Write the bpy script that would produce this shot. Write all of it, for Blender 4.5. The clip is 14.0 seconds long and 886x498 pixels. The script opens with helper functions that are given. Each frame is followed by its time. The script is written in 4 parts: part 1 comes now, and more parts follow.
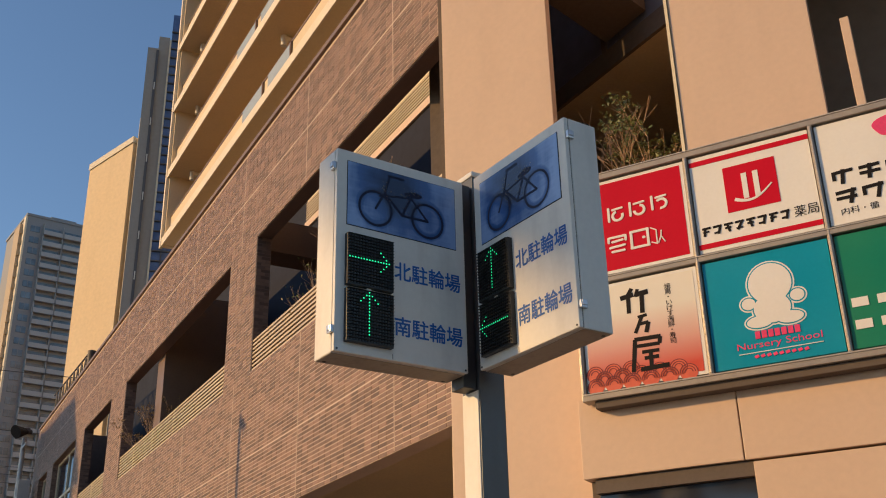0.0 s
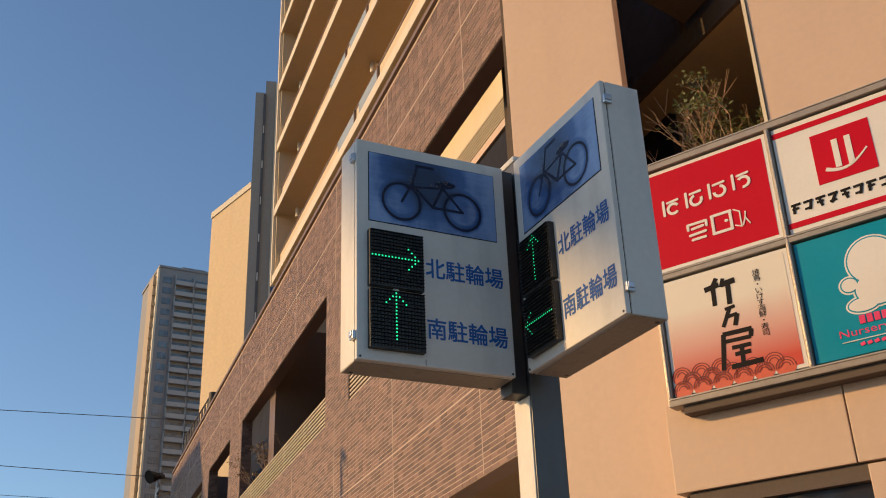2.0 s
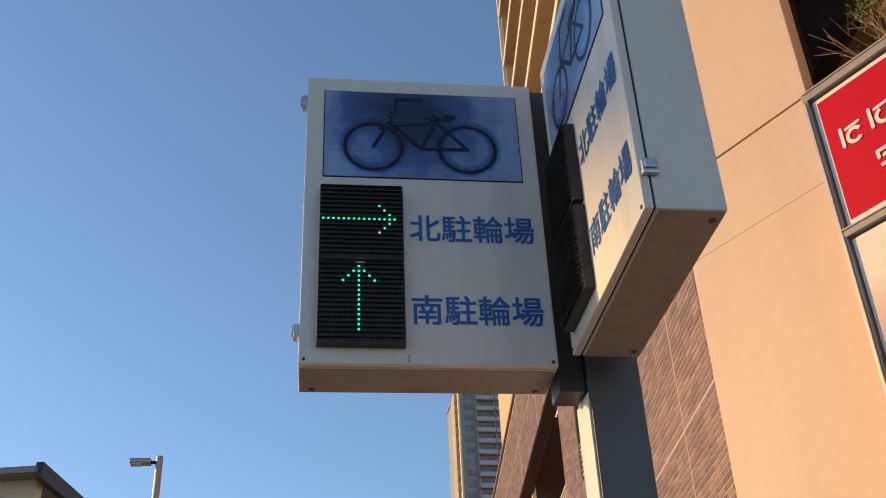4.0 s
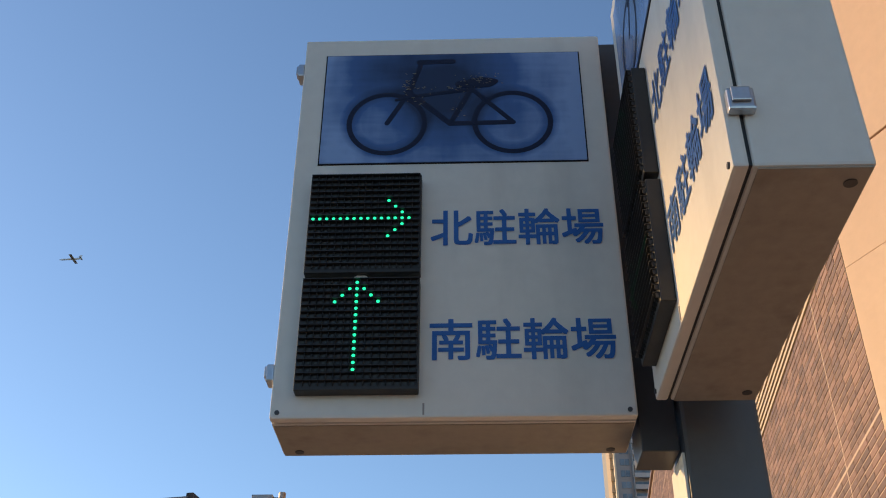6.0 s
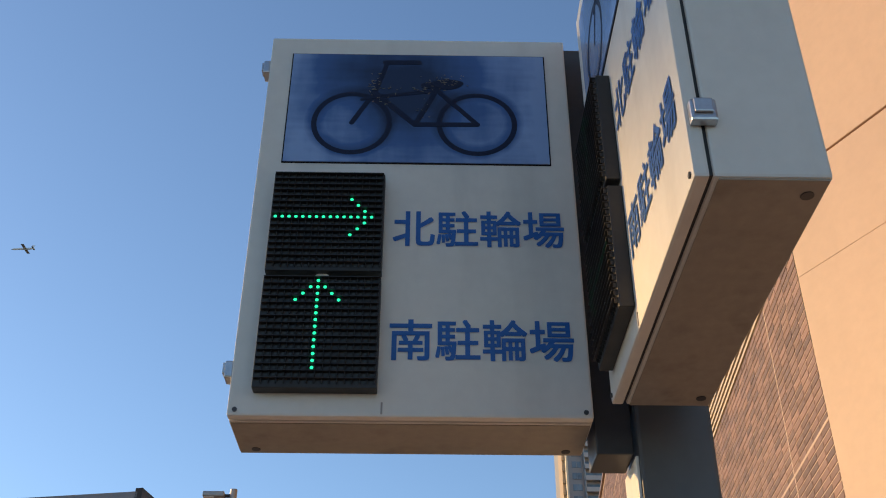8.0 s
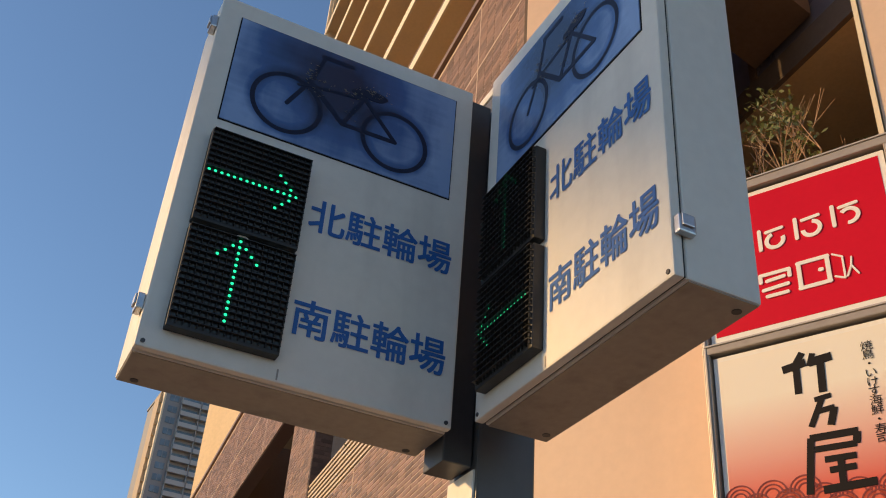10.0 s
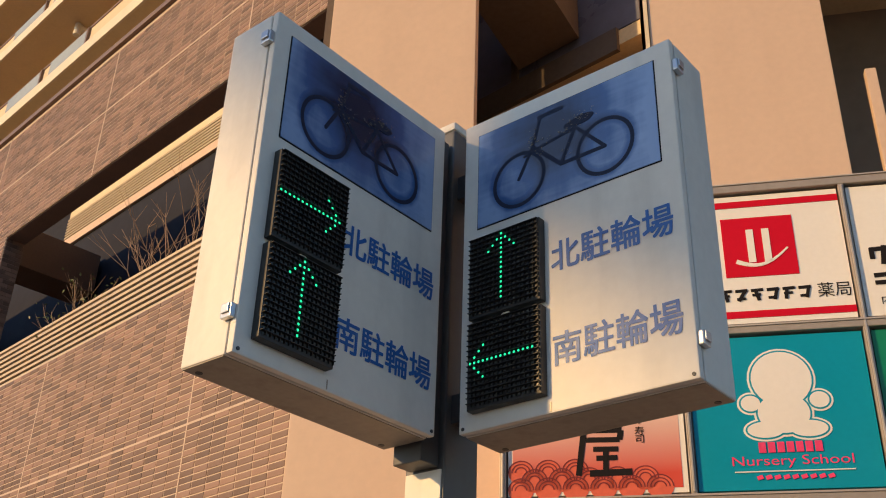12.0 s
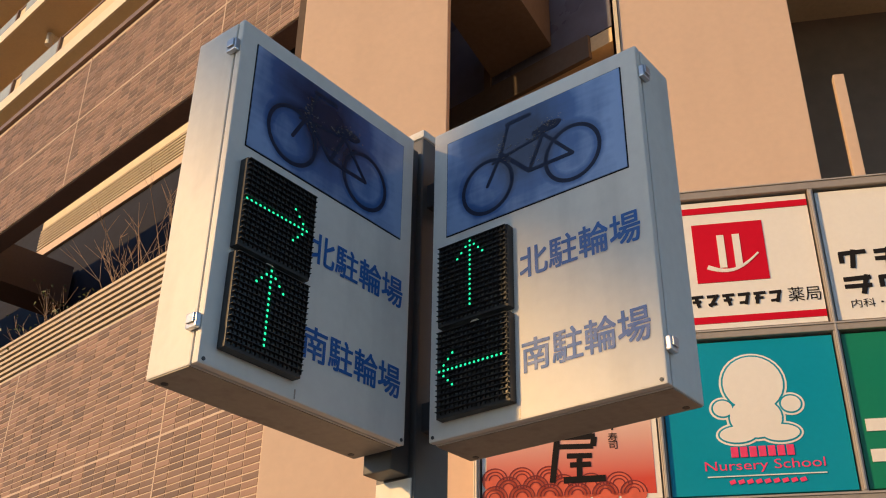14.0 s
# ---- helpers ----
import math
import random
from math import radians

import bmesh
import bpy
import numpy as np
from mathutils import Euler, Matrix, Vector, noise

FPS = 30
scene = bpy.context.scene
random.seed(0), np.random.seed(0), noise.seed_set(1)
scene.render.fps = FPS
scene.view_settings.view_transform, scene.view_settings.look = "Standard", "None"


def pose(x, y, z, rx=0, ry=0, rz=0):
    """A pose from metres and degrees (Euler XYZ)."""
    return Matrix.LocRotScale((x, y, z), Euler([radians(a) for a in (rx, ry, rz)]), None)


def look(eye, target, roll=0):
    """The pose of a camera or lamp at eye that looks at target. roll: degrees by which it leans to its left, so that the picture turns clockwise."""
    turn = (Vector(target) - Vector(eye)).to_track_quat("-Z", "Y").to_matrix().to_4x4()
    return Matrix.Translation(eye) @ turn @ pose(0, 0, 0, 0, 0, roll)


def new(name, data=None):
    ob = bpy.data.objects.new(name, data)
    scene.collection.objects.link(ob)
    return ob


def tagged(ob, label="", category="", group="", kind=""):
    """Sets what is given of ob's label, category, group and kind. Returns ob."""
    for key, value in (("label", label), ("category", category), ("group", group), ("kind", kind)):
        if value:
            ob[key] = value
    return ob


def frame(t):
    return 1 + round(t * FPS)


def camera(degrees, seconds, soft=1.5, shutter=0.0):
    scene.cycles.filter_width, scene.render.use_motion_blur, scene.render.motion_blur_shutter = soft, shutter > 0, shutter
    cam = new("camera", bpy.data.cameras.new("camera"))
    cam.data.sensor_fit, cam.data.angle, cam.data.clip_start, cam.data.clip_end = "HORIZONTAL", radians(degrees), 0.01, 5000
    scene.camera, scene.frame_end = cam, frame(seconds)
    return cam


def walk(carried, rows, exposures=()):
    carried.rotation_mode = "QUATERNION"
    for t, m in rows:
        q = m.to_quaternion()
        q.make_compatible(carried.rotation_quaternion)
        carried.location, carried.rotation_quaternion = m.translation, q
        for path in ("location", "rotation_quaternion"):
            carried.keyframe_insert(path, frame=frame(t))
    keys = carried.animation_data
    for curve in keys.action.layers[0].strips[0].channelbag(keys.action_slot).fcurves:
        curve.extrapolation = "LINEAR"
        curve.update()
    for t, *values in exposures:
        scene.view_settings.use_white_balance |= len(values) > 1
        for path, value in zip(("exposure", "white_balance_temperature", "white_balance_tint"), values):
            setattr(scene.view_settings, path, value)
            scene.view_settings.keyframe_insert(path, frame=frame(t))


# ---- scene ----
cam = camera(45.92, 14.0, soft=1.05)
PATH = [
    (0, (-0.223, 0.098, 1.554), (0.800, 1.619, 2.353), -1.37),
    (0.5, (-0.227, 0.094, 1.549), (0.786, 1.621, 2.351), -1.51),
    (1, (-0.218, 0.102, 1.554), (0.762, 1.646, 2.364), -1.87),
    (1.5, (-0.080, 0.162, 1.556), (0.832, 1.737, 2.385), -2.09),
    (2, (0.279, 0.292, 1.588), (1.078, 1.912, 2.446), -2.25),
    (2.5, (0.638, 0.525, 1.598), (1.294, 2.182, 2.506), -2.20),
    (3, (0.986, 0.706, 1.627), (1.490, 2.390, 2.583), -2.93),
    (3.5, (1.253, 0.918, 1.641), (1.616, 2.605, 2.653), -3.16),
    (5.8, (1.725, 1.718, 2.030), (1.671, 3.385, 3.133), 0.08),
    (6, (1.723, 1.718, 2.030), (1.670, 3.390, 3.126), 0.19),
    (6.5, (1.716, 1.717, 2.027), (1.679, 3.391, 3.122), 0.01),
    (7, (1.717, 1.716, 2.028), (1.687, 3.390, 3.121), -0.04),
    (7.5, (1.722, 1.713, 2.030), (1.700, 3.389, 3.122), 0.01),
    (8, (1.717, 1.710, 2.027), (1.744, 3.383, 3.123), 0.15),
    (8.2, (1.716, 1.708, 2.026), (1.771, 3.379, 3.124), 0.22),
    (10.3, (0.987, 1.643, 1.920), (1.863, 3.066, 3.019), 3.87),
    (10.5, (0.805, 1.699, 1.939), (1.818, 3.045, 3.018), 3.13),
    (11, (0.588, 1.694, 1.932), (1.756, 2.944, 2.967), 2.89),
    (11.5, (0.436, 1.734, 1.936), (1.690, 2.925, 2.941), 2.30),
    (12, (0.310, 1.794, 1.956), (1.642, 2.928, 2.925), 2.03),
    (12.5, (0.315, 1.803, 1.957), (1.668, 2.910, 2.928), 1.51),
    (13, (0.329, 1.800, 1.956), (1.684, 2.896, 2.936), 0.98),
    (13.5, (0.328, 1.783, 1.957), (1.683, 2.883, 2.935), 1.11),
    (14, (0.327, 1.781, 1.958), (1.680, 2.878, 2.942), 0.89),
]
walk(cam, [(t, look(eye, target, roll)) for t, eye, target, roll in PATH], [(0, 0.1), (2, 0.1), (3.0, 0.17), (3.5, 0.33), (5.8, 0.45), (8.2, 0.42), (10.5, 0.3), (14, 0.25)])


# ---- world, sun, exposure ----
SUN = Vector((-0.86, 0.41, 0.0)).normalized()
SUN_EL = radians(18.0)
world = bpy.data.worlds.new("world")
scene.world = world
world.use_nodes = True
_sky = world.node_tree.nodes.new("ShaderNodeTexSky")
_sky.sky_type = "NISHITA"
_sky.sun_disc = False
_sky.sun_elevation = SUN_EL
_sky.sun_rotation = math.atan2(SUN.x, SUN.y)
_sky.air_density, _sky.dust_density, _sky.ozone_density = 1.0, 0.28, 2.9
world.node_tree.links.new(_sky.outputs[0], world.node_tree.nodes["Background"].inputs[0])
world.node_tree.nodes["Background"].inputs[1].default_value = 0.145
sun = new("sun", bpy.data.lights.new("sun", "SUN"))
sun.data.energy, sun.data.angle, sun.data.color = 3.5, radians(0.9), (1.0, 0.605, 0.245)
_s = Vector((SUN.x * math.cos(SUN_EL), SUN.y * math.cos(SUN_EL), math.sin(SUN_EL)))
sun.matrix_world = look(_s * 60, (0, 0, 0))


# ---- materials ----
def mat(name, color, rough=0.5, metal=0.0, var=0.12, scale=6.0, fine=60.0, bump=0.0, dirt=0.0, dirt_color=(0.08, 0.06, 0.045), island=0.0, obrand=0.0, stretch=(1, 1, 1), spec=0.5):
    """A painted, cast or stone surface: two scales of tone, optional stains, optional fine relief."""
    m = bpy.data.materials.new(name)
    m.use_nodes = True
    n, l = m.node_tree.nodes, m.node_tree.links
    b = n["Principled BSDF"]
    b.inputs["Roughness"].default_value, b.inputs["Metallic"].default_value = rough, metal
    b.inputs["Specular IOR Level"].default_value = spec
    co = n.new("ShaderNodeTexCoord")
    mp = n.new("ShaderNodeMapping")
    mp.inputs["Scale"].default_value = stretch
    l.new(co.outputs["Object"], mp.inputs[0])
    big, small = n.new("ShaderNodeTexNoise"), n.new("ShaderNodeTexNoise")
    big.inputs["Scale"].default_value, small.inputs["Scale"].default_value = scale, fine
    big.inputs["Detail"].default_value, small.inputs["Detail"].default_value = 5, 3
    l.new(mp.outputs[0], big.inputs[0]), l.new(mp.outputs[0], small.inputs[0])
    add = n.new("ShaderNodeMath")
    add.operation = "ADD"
    l.new(big.outputs[0], add.inputs[0]), l.new(small.outputs[0], add.inputs[1])
    last = add.outputs[0]
    lo, hi = 1.0 - var, 1.0 + var
    rng = n.new("ShaderNodeMapRange")
    rng.inputs["From Min"].default_value, rng.inputs["From Max"].default_value = 0.6, 1.4
    rng.inputs["To Min"].default_value, rng.inputs["To Max"].default_value = lo, hi
    l.new(last, rng.inputs[0])
    factor = rng.outputs[0]
    for amount, node, out in ((island, "ShaderNodeNewGeometry", "Random Per Island"), (obrand, "ShaderNodeObjectInfo", "Random")):
        if amount:
            src = n.new(node)
            r2 = n.new("ShaderNodeMapRange")
            r2.inputs["To Min"].default_value, r2.inputs["To Max"].default_value = 1 - amount, 1 + amount
            l.new(src.outputs[out], r2.inputs[0])
            mul = n.new("ShaderNodeMath")
            mul.operation = "MULTIPLY"
            l.new(factor, mul.inputs[0]), l.new(r2.outputs[0], mul.inputs[1])
            factor = mul.outputs[0]
    sc = n.new("ShaderNodeVectorMath")
    sc.operation = "SCALE"
    sc.inputs[0].default_value = color[:3]
    l.new(factor, sc.inputs["Scale"])
    col = sc.outputs[0]
    if dirt:
        st = n.new("ShaderNodeTexNoise")
        st.inputs["Scale"].default_value, st.inputs["Detail"].default_value = scale * 1.7, 8
        mp2 = n.new("ShaderNodeMapping")
        mp2.inputs["Scale"].default_value = (2.2, 2.2, 0.35)
        l.new(co.outputs["Object"], mp2.inputs[0]), l.new(mp2.outputs[0], st.inputs[0])
        ramp = n.new("ShaderNodeMapRange")
        ramp.inputs["From Min"].default_value, ramp.inputs["From Max"].default_value = 0.52, 0.78
        ramp.inputs["To Max"].default_value = dirt
        l.new(st.outputs[0], ramp.inputs[0])
        mix = n.new("ShaderNodeMix")
        mix.data_type = "RGBA"
        l.new(ramp.outputs[0], mix.inputs[0]), l.new(col, mix.inputs[6])
        mix.inputs[7].default_value = (*dirt_color, 1)
        col = mix.outputs[2]
    l.new(col, b.inputs["Base Color"])
    if bump:
        bp = n.new("ShaderNodeBump")
        bp.inputs["Strength"].default_value, bp.inputs["Distance"].default_value = bump, 0.004
        l.new(small.outputs[0], bp.inputs["Height"]), l.new(bp.outputs[0], b.inputs["Normal"])
    rr = n.new("ShaderNodeMapRange")
    rr.inputs["From Min"].default_value, rr.inputs["From Max"].default_value = 0.3, 0.7
    rr.inputs["To Min"].default_value, rr.inputs["To Max"].default_value = max(rough - 0.08, 0.02), min(rough + 0.08, 1)
    l.new(big.outputs[0], rr.inputs[0]), l.new(rr.outputs[0], b.inputs["Roughness"])
    return m


def glow(name, color, strength):
    m = bpy.data.materials.new(name)
    m.use_nodes = True
    b = m.node_tree.nodes["Principled BSDF"]
    b.inputs["Base Color"].default_value = (*color, 1)
    b.inputs["Emission Color"].default_value = (*color, 1)
    b.inputs["Emission Strength"].default_value = strength
    return m


M = {}
M["cabinet"] = mat("cabinet_paint", (0.78, 0.745, 0.68), 0.55, 0, 0.05, 3, 40, 0.03, 0.22, (0.30, 0.27, 0.23), spec=0.25)
# Stained paint, its base darkened to carry the shade under the cabinet.
M["cabinet_base"] = mat("shaded_underside_paint", (0.37, 0.325, 0.265), 0.6, 0, 0.12, 5, 60, 0.05, 0.35, (0.10, 0.07, 0.05))
M["peel"] = mat("peeled_film_backing", (0.27, 0.225, 0.16), 0.7, 0, 0.2, 40, 200)
M["bead"] = mat("pale_metal_bead", (0.50, 0.44, 0.37), 0.35, 0.3, 0.08, 5, 40)
M["cabinet_edge"] = mat("dark_gasket", (0.03, 0.03, 0.032), 0.7)
M["post"] = mat("post_paint", (0.105, 0.104, 0.102), 0.38, 0, 0.08, 4, 50, 0.05, 0.25)
M["bracket"] = mat("dark_bracket", (0.055, 0.055, 0.06), 0.5)
M["led_body"] = mat("black_led_plastic", (0.026, 0.025, 0.024), 0.5, 0, 0.2, 20, 90)
M["led_off"] = mat("unlit_led", (0.06, 0.065, 0.06), 0.25)
M["led_on"] = glow("green_led", (0.02, 1.0, 0.40), 1.0)
M["latch"] = mat("steel_latch", (0.55, 0.55, 0.56), 0.35, 0.9, 0.1, 30, 200)
M["blue_text"] = mat("blue_vinyl", (0.011, 0.115, 0.41), 0.45, 0, 0.1, 30, 200)
M["bike"] = mat("faded_navy_vinyl", (0.011, 0.018, 0.048), 0.6, 0, 0.3, 40, 200, spec=0.25)
M["beige"] = mat("beige_wall_panel", (0.65, 0.47, 0.34), 0.55, 0, 0.05, 1.2, 30, 0.04, 0.12, (0.30, 0.20, 0.14))
M["beige_dark"] = mat("panel_joint", (0.12, 0.09, 0.07), 0.8)
M["frame"] = mat("taupe_metal_frame", (0.36, 0.31, 0.26), 0.4, 0.2, 0.08, 5, 40, 0, 0.15)
M["mortar"] = mat("pale_mortar", (0.57, 0.445, 0.35), 0.85, 0, 0.1, 8, 90, 0.2)
M["brick_all"] = mat("brick_tile_joined", (0.205, 0.122, 0.088), 0.6, 0, 0.12, 12, 140, 0.12, 0, island=0.42)
M["brick_one"] = mat("brick_tile", (0.205, 0.122, 0.088), 0.6, 0, 0.12, 12, 140, 0.12, 0, obrand=0.42)
M["brick_jamb"] = mat("brick_jamb", (0.22, 0.135, 0.10), 0.65, 0, 0.2, 14, 100, 0.15)
M["coping"] = mat("brown_coping", (0.17, 0.105, 0.07), 0.5, 0, 0.1, 5, 40)
M["cream"] = mat("cream_paint", (0.74, 0.62, 0.42), 0.5, 0, 0.06, 3, 40, 0.03, 0.1, (0.4, 0.3, 0.2))
M["navy_glass"] = mat("dark_glazing", (0.022, 0.026, 0.038), 0.08, 0, 0.15, 2, 10, spec=0.6)
M["brown_glass"] = mat("brown_recess_wall", (0.26, 0.19, 0.135), 0.7, 0, 0.15, 2, 10, spec=0.15)
M["louvre"] = mat("louvre_paint", (0.58, 0.47, 0.32), 0.5, 0, 0.08, 3, 40, 0.03, 0.2, (0.35, 0.25, 0.16))
M["gallery_glass"] = mat("gallery_glazing", (0.032, 0.034, 0.046), 0.65, 0, 0.15, 2, 10, spec=0.06)
M["recess_glass"] = mat("recess_glazing", (0.13, 0.135, 0.18), 0.32, 0, 0.2, 2, 10, spec=0.3)
# Dark base colour puts the shade of the interiors into the surface.
M["dark"] = mat("shaded_interior", (0.11, 0.082, 0.064), 0.8, 0, 0.2, 3, 30)
M["soffit_olive"] = mat("dark_ceiling_board", (0.60, 0.47, 0.28), 0.6, 0, 0.12, 3, 40)
M["slab"] = mat("balcony_concrete", (0.72, 0.63, 0.47), 0.6, 0, 0.07, 1.2, 20, 0.05, 0.12, (0.3, 0.24, 0.17))
M["soffit"] = mat("balcony_soffit_paint", (0.70, 0.56, 0.36), 0.7, 0, 0.06, 0.8, 15, 0.05, 0.1, (0.3, 0.22, 0.14))
M["rail_glass"] = mat("pale_rail_glass", (0.42, 0.46, 0.42), 0.15, 0, 0.1, 2, 10)
M["white_fix"] = mat("white_fixture", (0.75, 0.72, 0.66), 0.5)
M["tan_wall"] = mat("tan_tile_wall", (0.74, 0.55, 0.32), 0.7, 0, 0.10, 0.35, 5, 0, 0.15, (0.4, 0.28, 0.14))
M["grey_wall"] = mat("grey_tower_wall", (0.34, 0.32, 0.29), 0.6, 0, 0.08, 0.4, 6)
M["grey_dark"] = mat("grey_tower_groove", (0.10, 0.10, 0.11), 0.6, 0, 0.1, 0.4, 6)
M["blue_glass"] = mat("blue_tower_glass", (0.09, 0.15, 0.30), 0.12, 0.2, 0.4, 0.7, 2.5)
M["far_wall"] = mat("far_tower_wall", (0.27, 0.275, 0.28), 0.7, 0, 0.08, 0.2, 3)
# Warmer, lighter copy of far_wall: sunlight on the side is in the colour.
M["far_wall_lit"] = mat("far_tower_sunlit_wall", (0.42, 0.33, 0.22), 0.7, 0, 0.08, 0.2, 3)
M["far_slab"] = mat("far_tower_balcony", (0.40, 0.40, 0.395), 0.7, 0, 0.08, 0.2, 3)
M["far_glass"] = mat("far_tower_glass", (0.14, 0.20, 0.25), 0.12, 0, 0.5, 0.3, 1.0)
M["steel"] = mat("galvanised_steel", (0.42, 0.41, 0.40), 0.45, 0.6, 0.15, 6, 40)
M["rust"] = mat("dark_painted_steel", (0.06, 0.05, 0.045), 0.6, 0.2, 0.2, 6, 40)
M["wire"] = mat("dark_cable", (0.06, 0.06, 0.065), 0.6)
M["twig"] = mat("bare_twig", (0.46, 0.31, 0.20), 0.8, 0, 0.3, 20, 100)
M["leaf"] = mat("shrub_leaf", (0.11, 0.13, 0.035), 0.5, 0, 0.3, 20, 100, island=0.4)
M["leaf_dry"] = mat("dry_leaf", (0.20, 0.13, 0.05), 0.6, 0, 0.3, 20, 100, island=0.4)
M["red"] = mat("red_sign_film", (0.56, 0.006, 0.024), 0.5, 0, 0.04, 4, 60, spec=0.1)
M["white"] = mat("white_sign_film", (0.80, 0.77, 0.71), 0.4, 0, 0.03, 4, 60)
M["teal"] = mat("teal_sign_film", (0.0, 0.28, 0.41), 0.4, 0, 0.04, 4, 60, spec=0.3)
M["green"] = mat("green_sign_film", (0.0, 0.20, 0.10), 0.4, 0, 0.04, 4, 60)
M["ink"] = mat("black_ink", (0.014, 0.012, 0.012), 0.6, spec=0.12)
M["pink"] = mat("pink_ink", (0.80, 0.05, 0.16), 0.45)
M["wave"] = mat("wave_red_ink", (0.66, 0.12, 0.06), 0.45)
M["wave_line"] = mat("wave_line_ink", (0.20, 0.022, 0.018), 0.45)
M["asphalt"] = mat("asphalt", (0.06, 0.06, 0.06), 0.85, 0, 0.2, 0.6, 80, 0.3)
M["paving"] = mat("paving_slabs", (0.18, 0.175, 0.17), 0.8, 0, 0.15, 1.0, 50, 0.2)
M["recess_floor"] = mat("recess_floor_concrete", (0.68, 0.60, 0.48), 0.8, 0, 0.12, 3, 40, 0.1)
M["roof_metal"] = mat("platform_roof_metal", (0.30, 0.28, 0.27), 0.5, 0.3, 0.1, 1, 20)
M["plane_white"] = mat("aircraft_paint", (0.85, 0.86, 0.88), 0.4)


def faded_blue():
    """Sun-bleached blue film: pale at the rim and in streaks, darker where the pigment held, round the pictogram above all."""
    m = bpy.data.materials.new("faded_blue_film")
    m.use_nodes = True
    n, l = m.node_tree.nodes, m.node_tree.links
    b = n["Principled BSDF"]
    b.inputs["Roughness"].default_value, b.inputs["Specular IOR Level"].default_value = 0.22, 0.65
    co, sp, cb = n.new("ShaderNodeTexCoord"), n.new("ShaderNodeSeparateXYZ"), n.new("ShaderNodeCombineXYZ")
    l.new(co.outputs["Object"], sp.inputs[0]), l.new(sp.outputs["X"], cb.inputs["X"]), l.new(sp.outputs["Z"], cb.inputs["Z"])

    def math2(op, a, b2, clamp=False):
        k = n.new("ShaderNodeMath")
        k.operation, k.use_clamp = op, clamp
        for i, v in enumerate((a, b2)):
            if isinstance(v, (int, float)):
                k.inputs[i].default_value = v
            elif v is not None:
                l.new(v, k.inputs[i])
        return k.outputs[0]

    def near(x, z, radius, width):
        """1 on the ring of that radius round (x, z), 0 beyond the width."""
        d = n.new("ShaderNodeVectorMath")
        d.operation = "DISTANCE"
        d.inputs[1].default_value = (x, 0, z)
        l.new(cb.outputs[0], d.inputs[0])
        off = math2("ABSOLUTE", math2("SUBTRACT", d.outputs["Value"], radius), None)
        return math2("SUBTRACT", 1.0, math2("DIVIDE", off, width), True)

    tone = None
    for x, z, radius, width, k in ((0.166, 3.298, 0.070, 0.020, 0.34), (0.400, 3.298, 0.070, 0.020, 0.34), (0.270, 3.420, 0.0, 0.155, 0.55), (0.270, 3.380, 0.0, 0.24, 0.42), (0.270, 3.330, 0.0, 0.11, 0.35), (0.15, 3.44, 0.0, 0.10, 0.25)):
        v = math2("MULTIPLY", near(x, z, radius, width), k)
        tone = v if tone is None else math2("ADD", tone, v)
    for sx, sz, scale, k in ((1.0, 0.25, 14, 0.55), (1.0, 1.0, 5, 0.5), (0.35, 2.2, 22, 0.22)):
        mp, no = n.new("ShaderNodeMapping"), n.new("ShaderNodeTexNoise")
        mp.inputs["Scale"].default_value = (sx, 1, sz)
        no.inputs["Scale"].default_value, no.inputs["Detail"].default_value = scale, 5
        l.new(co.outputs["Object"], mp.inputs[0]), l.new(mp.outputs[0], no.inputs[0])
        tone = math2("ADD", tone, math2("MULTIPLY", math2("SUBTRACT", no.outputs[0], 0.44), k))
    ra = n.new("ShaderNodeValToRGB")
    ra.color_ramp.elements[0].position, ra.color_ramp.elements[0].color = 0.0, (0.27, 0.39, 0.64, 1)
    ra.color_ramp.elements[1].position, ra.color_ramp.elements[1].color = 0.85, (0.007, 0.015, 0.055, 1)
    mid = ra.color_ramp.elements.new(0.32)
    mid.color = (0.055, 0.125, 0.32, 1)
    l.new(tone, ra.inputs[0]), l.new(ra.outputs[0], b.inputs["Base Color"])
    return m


def sunset_film():
    """Printed film that fades from cream at the top to orange red at the foot."""
    m = bpy.data.materials.new("cream_to_red_print")
    m.use_nodes = True
    n, l = m.node_tree.nodes, m.node_tree.links
    b = n["Principled BSDF"]
    b.inputs["Roughness"].default_value = 0.4
    co = n.new("ShaderNodeTexCoord")
    sp = n.new("ShaderNodeSeparateXYZ")
    l.new(co.outputs["Object"], sp.inputs[0])
    mr = n.new("ShaderNodeMapRange")
    mr.inputs["From Min"].default_value, mr.inputs["From Max"].default_value = 3.0, 3.56
    l.new(sp.outputs["Z"], mr.inputs[0])
    ra = n.new("ShaderNodeValToRGB")
    ra.color_ramp.elements[0].position, ra.color_ramp.elements[0].color = 0.12, (0.62, 0.07, 0.035, 1)
    ra.color_ramp.elements[1].position, ra.color_ramp.elements[1].color = 0.72, (0.80, 0.74, 0.62, 1)
    l.new(mr.outputs[0], ra.inputs[0]), l.new(ra.outputs[0], b.inputs["Base Color"])
    return m


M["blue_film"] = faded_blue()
M["sunset"] = sunset_film()


# ---- building blocks ----
def box(bm, x0, x1, y0, y1, z0, z1, bevel=0.0):
    made = bmesh.ops.create_cube(bm, size=1.0)["verts"]
    for v in made:
        v.co = Vector((x0 + (v.co.x + 0.5) * (x1 - x0), y0 + (v.co.y + 0.5) * (y1 - y0), z0 + (v.co.z + 0.5) * (z1 - z0)))
    if bevel:
        edges = list({e for v in made for e in v.link_edges})
        bmesh.ops.bevel(bm, geom=edges, offset=bevel, segments=2, affect="EDGES", profile=0.6)
    return bm


